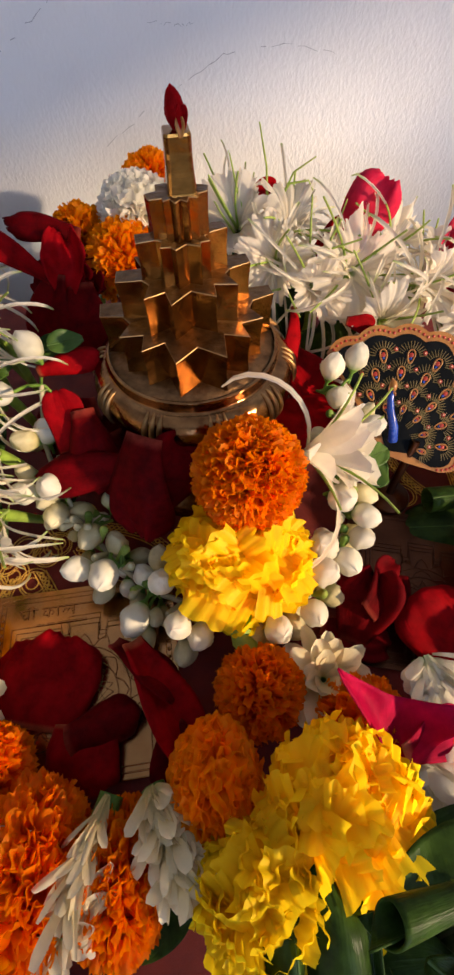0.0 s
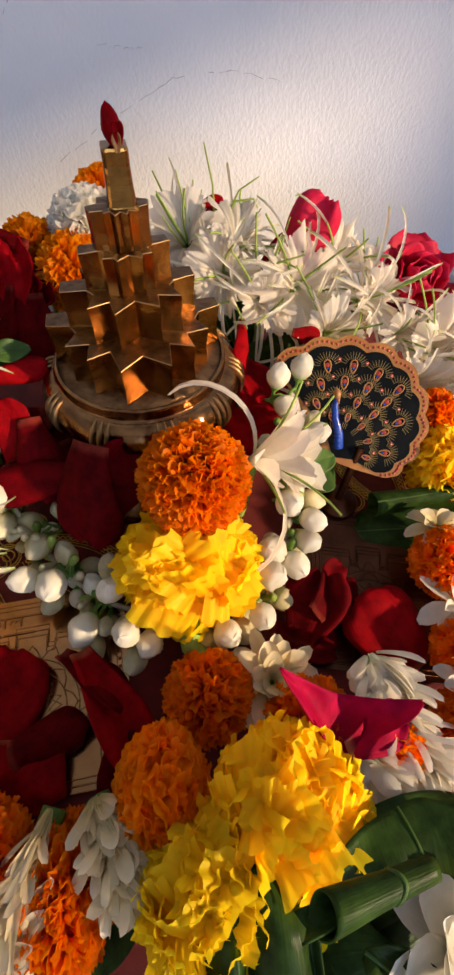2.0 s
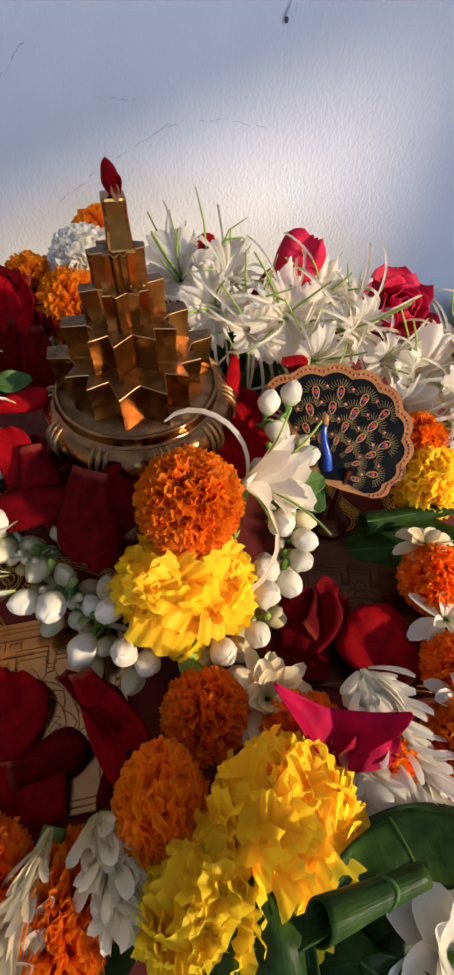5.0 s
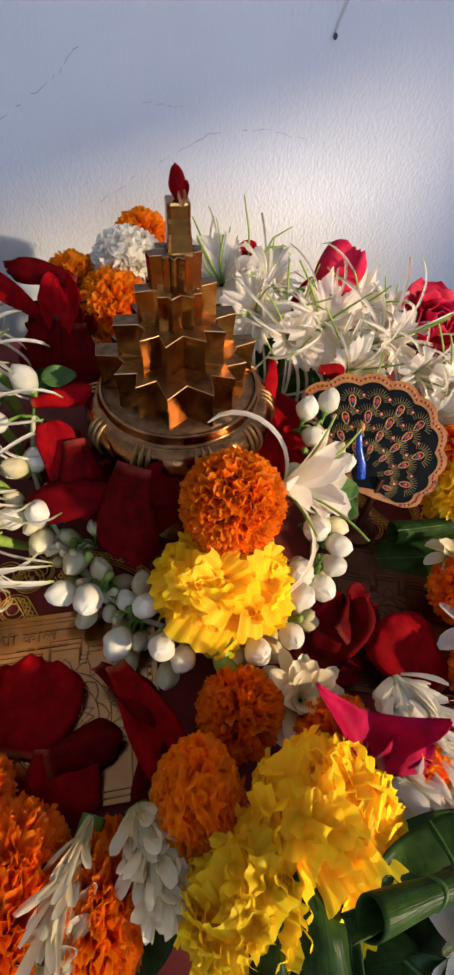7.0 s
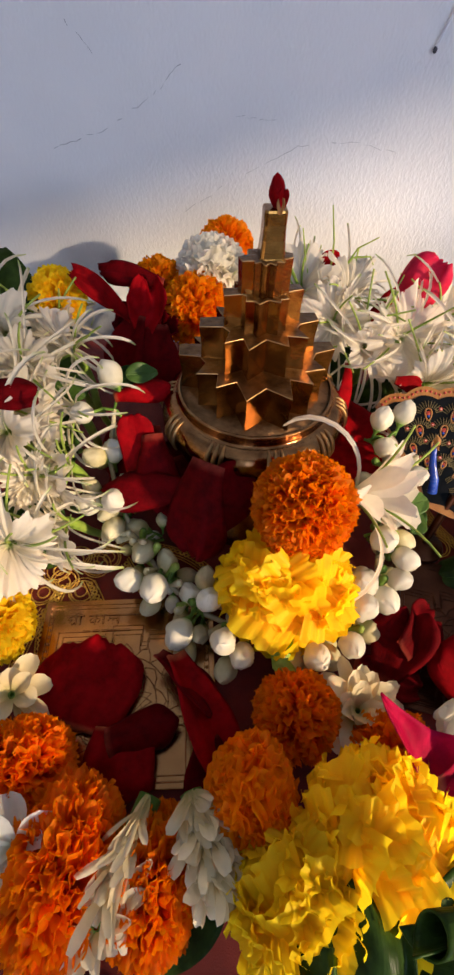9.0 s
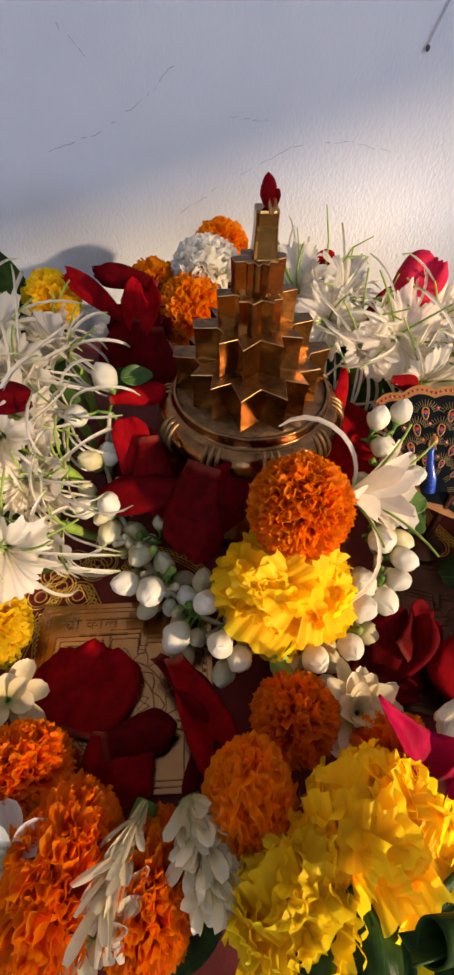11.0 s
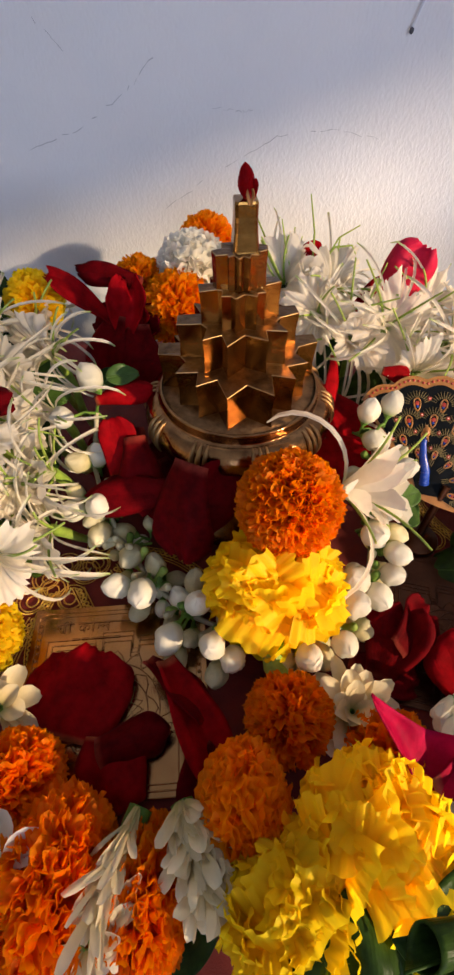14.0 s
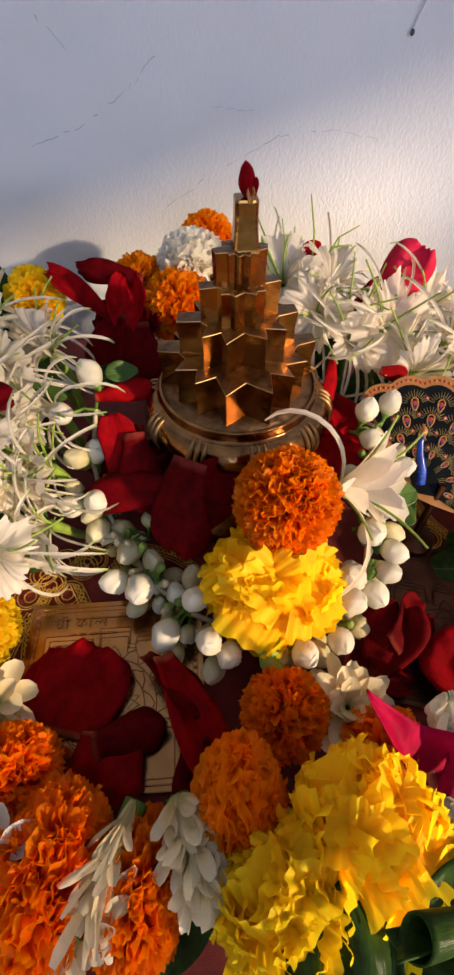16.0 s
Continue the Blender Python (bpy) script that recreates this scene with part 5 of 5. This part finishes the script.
def plate(name, m, w, h, mat, label):
    ob = thing(name, m, label, "plate", "engraved copper plates")
    S = Sheet()
    S.v = [(x, y, z) for z in (0, 0.0008) for x, y in ((-w / 2, -h / 2), (w / 2, -h / 2), (w / 2, h / 2), (-w / 2, h / 2))]
    S.uv, S.m = [(0.5, 0.5)] * 8, [0] * 6
    S.f = [(3, 2, 1, 0), (4, 5, 6, 7), (0, 1, 5, 4), (1, 2, 6, 5), (2, 3, 7, 6), (3, 0, 4, 7)]
    part("sheet", S, mat, ob, smooth=False)
    S, z = Sheet(), 0.0009

    def line(*pts):
        S.tube([(x, y, z) for x, y in pts], 0.00032, 4)
    for q in (0.003, 0.0055):
        line((-w / 2 + q, -h / 2 + q), (w / 2 - q, -h / 2 + q), (w / 2 - q, h / 2 - q), (-w / 2 + q, h / 2 - q), (-w / 2 + q, -h / 2 + q))
    for k in range(int(h / 0.004) - 1):
        y = -h / 2 + 0.004 * (k + 1)
        for x in (-w / 2 + 0.0042, w / 2 - 0.0042):
            S.ball((x, y, z), (0.0009, 0.0011, 0.0004), 6, 4)
    part("border", S, mat, ob, "embossed bead border")
    S, c = Sheet(), -h * 0.10
    g = w * 0.40
    for f in (1.0, 0.93, 0.86):
        q, n = g * f, g * 0.22
        for s in range(4):
            r = lambda x, y: (x * math.cos(s * math.pi / 2) - y * math.sin(s * math.pi / 2), c + x * math.sin(s * math.pi / 2) + y * math.cos(s * math.pi / 2))
            line(r(-q, q), r(-n * f - 0.004, q), r(-n * f - 0.004, q - 0.007 * f), r(-n * f, q - 0.007 * f), r(-n * f, q + 0.003), r(n * f, q + 0.003), r(n * f, q - 0.007 * f), r(n * f + 0.004, q - 0.007 * f), r(n * f + 0.004, q), r(q, q))
    for rad, cnt in ((g * 0.62, 16), (g * 0.46, 8)):
        line(*[(rad * math.cos(t), c + rad * math.sin(t)) for t in [2 * math.pi * i / 40 for i in range(41)]])
        for k in range(cnt):
            a = 2 * math.pi * k / cnt
            b = math.pi / cnt
            line((rad * math.cos(a - b), c + rad * math.sin(a - b)), (rad * 1.18 * math.cos(a - b * 0.5), c + rad * 1.18 * math.sin(a - b * 0.5)), (rad * 1.3 * math.cos(a), c + rad * 1.3 * math.sin(a)), (rad * 1.18 * math.cos(a + b * 0.5), c + rad * 1.18 * math.sin(a + b * 0.5)), (rad * math.cos(a + b), c + rad * math.sin(a + b)))
    for k in range(4):
        q = g * 0.40
        a = k * math.pi / 4
        line(*[(q * math.cos(a + i * 2 * math.pi / 3), c + q * math.sin(a + i * 2 * math.pi / 3)) for i in range(4)])
    part("engraving", S, mat, ob, "raised yantra lines")
    return ob


PL = Matrix.Translation((-0.086, 0.066, 0.0012)) @ Matrix.Rotation(radians(6), 4, "Z")
left_plate = plate("copper_plate", PL, 0.098, 0.098, COPPER, "shiny engraved copper yantra plate on the altar cloth")
# the right plate's shade comes from its darker copper colour
plate("copper_plate", Matrix.Translation((0.100, 0.105, 0.0010)) @ Matrix.Rotation(radians(-12), 4, "Z"), 0.085, 0.095, COPPER_DARK, "engraved copper yantra plate, its shade put into a darker colour")

# raised lettering on the plate's upper edge: stroke by stroke, then bars for the small line
S = Sheet()
LET = 0.0052
LX, LY = -0.036, 0.0340


def stroke(x, y, *pts):
    S.tube([(LX + (x + a) * LET, LY + (y + b) * LET, 0.0010) for a, b in pts], 0.00042, 5)


arc = lambda cx, cy, r, a0, a1, n=9: [(cx + r * math.cos(radians(a0 + (a1 - a0) * i / n)), cy + r * math.sin(radians(a0 + (a1 - a0) * i / n))) for i in range(n + 1)]
stroke(0, 0, (-0.1, 1), (1.9, 1))
stroke(0, 0, (0.95, 1), (0.95, 0))
stroke(0, 0, *arc(0.35, 0.72, 0.22, 60, 330), (0.35, 0.35), (0.75, 0.05))
stroke(0, 0, (0.95, 0.35), (0.5, 0.05))
stroke(0, 0, (1.5, 0), (1.5, 1), *arc(1.15, 1.0, 0.36, 0, 170))
stroke(2.5, 0, (-0.1, 1), (5.6, 1))
stroke(2.5, 0, (0.6, 1), (0.6, 0))
stroke(2.5, 0, *arc(0.32, 0.48, 0.27, 10, 350))
stroke(2.5, 0, (0.6, 0.55), *arc(0.85, 0.5, 0.24, 120, -80))
stroke(2.5, 0, (1.55, 1), (1.55, 0))
stroke(2.5, 0, *arc(2.35, 0.42, 0.26, 200, 20))
stroke(2.5, 0, *arc(2.85, 0.42, 0.26, 180, -20))
stroke(2.5, 0, (3.2, 1), (3.2, 0))
part("raised_letters", S, COPPER, left_plate, "raised lettering")
S = Sheet()
for k, (x, w) in enumerate([(0.0, 0.004), (0.0055, 0.004), (0.011, 0.016)]):
    S.tube([(LX + 0.010 + x, LY - 0.0042, 0.0010), (LX + 0.010 + x + w, LY - 0.0042, 0.0010)], 0.0006, 5)
part("small_line", S, COPPER, left_plate, "small raised line of lettering")


def beads(pts, r, step, S):
    pts = [Vector(p) for p in pts]
    acc = 0.0
    for a, b in zip(pts, pts[1:]):
        d = (b - a).length
        while acc < d:
            S.ball(a.lerp(b, acc / d), (r, r, r * 0.8), 6, 4)
            acc += step
        acc -= d


def embroidery(loc, turn, label):
    ob = thing("embroidery", Matrix.Translation(loc) @ Matrix.Rotation(radians(turn), 4, "Z"), label, "embroidery", "gold bead embroidery")
    for k in range(3):
        S = Sheet()
        a = radians(30 + 60 * k)
        c = Vector((0.012 * math.cos(a), 0.012 * math.sin(a), 0.0004))
        for q in (0.0085, 0.0068, 0.0035):
            beads([c + Vector((q * math.cos(t) * (1 + 0.25 * math.cos(t - a)), q * math.sin(t) * (1 + 0.25 * math.cos(t - a)), 0)) for t in [2 * math.pi * i / 28 for i in range(29)]], 0.00055, 0.0011, S)
        tagged(part("bead_scroll", S, GOLD, ob, "gold bead scroll"), kind="stuff")
    for s in (-1, 1):
        for off in (0.0, 0.0017, 0.007):
            S = Sheet()
            beads([Vector((s * (0.004 + off + 0.010 * math.sin(v * 2.2)), -0.004 - 0.05 * v, 0.0004)) for v in [i / 24 for i in range(25)]], 0.00055, 0.0011, S)
            tagged(part("bead_row", S, GOLD, ob, "curving bead row"), kind="stuff")
    for k in range(16):
        v = k / 15
        for s in (-1, 1):
            S = Sheet()
            p = Vector((s * (0.0085 + 0.010 * math.sin(v * 2.2)), -0.006 - 0.046 * v, 0.0006))
            S.tube([p + Vector((0.0013 * math.cos(t), 0.0013 * math.sin(t), 0)) for t in [2 * math.pi * i / 10 for i in range(11)]], 0.0005, 5)
            part("sequin", S, GOLD, ob)
    return ob


embroidery((-0.128, 0.128, 0.0), 12, "gold bead scroll embroidery on the maroon cloth")
embroidery((-0.1335, 0.111, 0.0), 6, "gold sequin rows beside the copper plate")
embroidery((-0.100, 0.150, 0.0), 60, "gold bead scrolls under the jasmine garland")
embroidery((0.100, 0.155, 0.0), 40, "gold bead scrolls beside the painted peacock")
embroidery((0.135, 0.160, 0.0), 200, "gold bead rows under the dark leaf")

# ---- wall details ----
def crack(pts, seed, r=0.00028):
    rnd, S, out = random.Random(seed), Sheet(), []
    for (xa, za), (xb, zb) in zip(pts, pts[1:]):
        for i in range(10):
            f = i / 10
            out.append((xa + (xb - xa) * f + rnd.uniform(-1, 1) * 0.0010, 0.4750, za + (zb - za) * f + rnd.uniform(-1, 1) * 0.0012))
    for i in range(0, len(out) - 2, 1):
        if rnd.random() < 0.62:
            S.tube(out[i:i + 2], r * rnd.uniform(0.5, 1.3), 5)
    tagged(part("hairline_crack", S, CRACK), "hairline crack in the white plaster", "crack", "wall cracks")


crack([(-0.102, 0.087), (-0.05, 0.118), (0.003, 0.145), (0.05, 0.150), (0.10, 0.142)], 1)
crack([(-0.215, 0.135), (-0.165, 0.150), (-0.119, 0.175), (-0.090, 0.200)], 2, 0.00025)
crack([(-0.19, 0.26), (-0.185, 0.22), (-0.160, 0.195)], 3, 0.0002)
crack([(-0.05, 0.165), (-0.03, 0.162), (-0.015, 0.163)], 4, 0.0002)
cord = thing("hanging_cord", Matrix.Translation((0, 0, 0)), "thin white cord with a dark end hanging on the wall", "cord")
S = Sheet()
S.tube([(0.1245, 0.470, 0.330), (0.118, 0.470, 0.285), (0.112, 0.470, 0.255), (0.1005, 0.470, 0.222), (0.097, 0.470, 0.211)], 0.0010, 7)
part("strand", S, CABLE, cord)
S = Sheet()
S.ball((0.0966, 0.470, 0.2095), (0.0017, 0.0017, 0.0022), 8, 6)
part("end_knob", S, DARKTIP, cord, "dark knob end")


# ---- thin grassy stems standing among the lilies ----
for k, pts in enumerate([[(0.022, 0.318, 0.06), (0.026, 0.320, 0.10), (0.024, 0.321, 0.13), (0.019, 0.321, 0.152)], [(0.018, 0.320, 0.06), (0.012, 0.320, 0.10), (0.006, 0.320, 0.12), (0.002, 0.320, 0.138)],
                         [(0.024, 0.318, 0.07), (0.032, 0.318, 0.11), (0.040, 0.317, 0.128), (0.052, 0.316, 0.136)], [(0.024, 0.318, 0.07), (0.030, 0.318, 0.108), (0.038, 0.317, 0.122), (0.049, 0.315, 0.124), (0.052, 0.314, 0.119)],
                         [(0.014, 0.316, 0.06), (0.004, 0.316, 0.095), (-0.004, 0.314, 0.108), (-0.008, 0.312, 0.116)], [(0.060, 0.300, 0.06), (0.066, 0.300, 0.10), (0.070, 0.299, 0.12)]]):
    S = Sheet()
    base = Vector(pts[0]) * 1.0
    S.tube([(base.x, base.y, 0.0)] + pts, lambda v: 0.0013 - 0.0009 * v, 6)
    tagged(part("grass_stem", S, LIME), "thin curling lime green stem among white lilies", "stem", "grassy stems")

# ---- tray rim and a cut stalk at the front edge ----
S = Sheet()
S.tube([(-0.02 + 0.152 * math.cos(radians(a)), 0.092 + 0.152 * math.sin(radians(a)), 0.006) for a in range(200, 262, 3)], 0.0045, 10)
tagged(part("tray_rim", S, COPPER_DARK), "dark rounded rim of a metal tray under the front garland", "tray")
S = Sheet()
S.tube([(-0.062, -0.050, 0.016), (-0.04, -0.050, 0.020), (-0.018, -0.048, 0.022)], 0.0042, 9)
tagged(part("cut_stalk", S, LIME), "thick yellow-green cut stalk under the marigolds", "stalk")
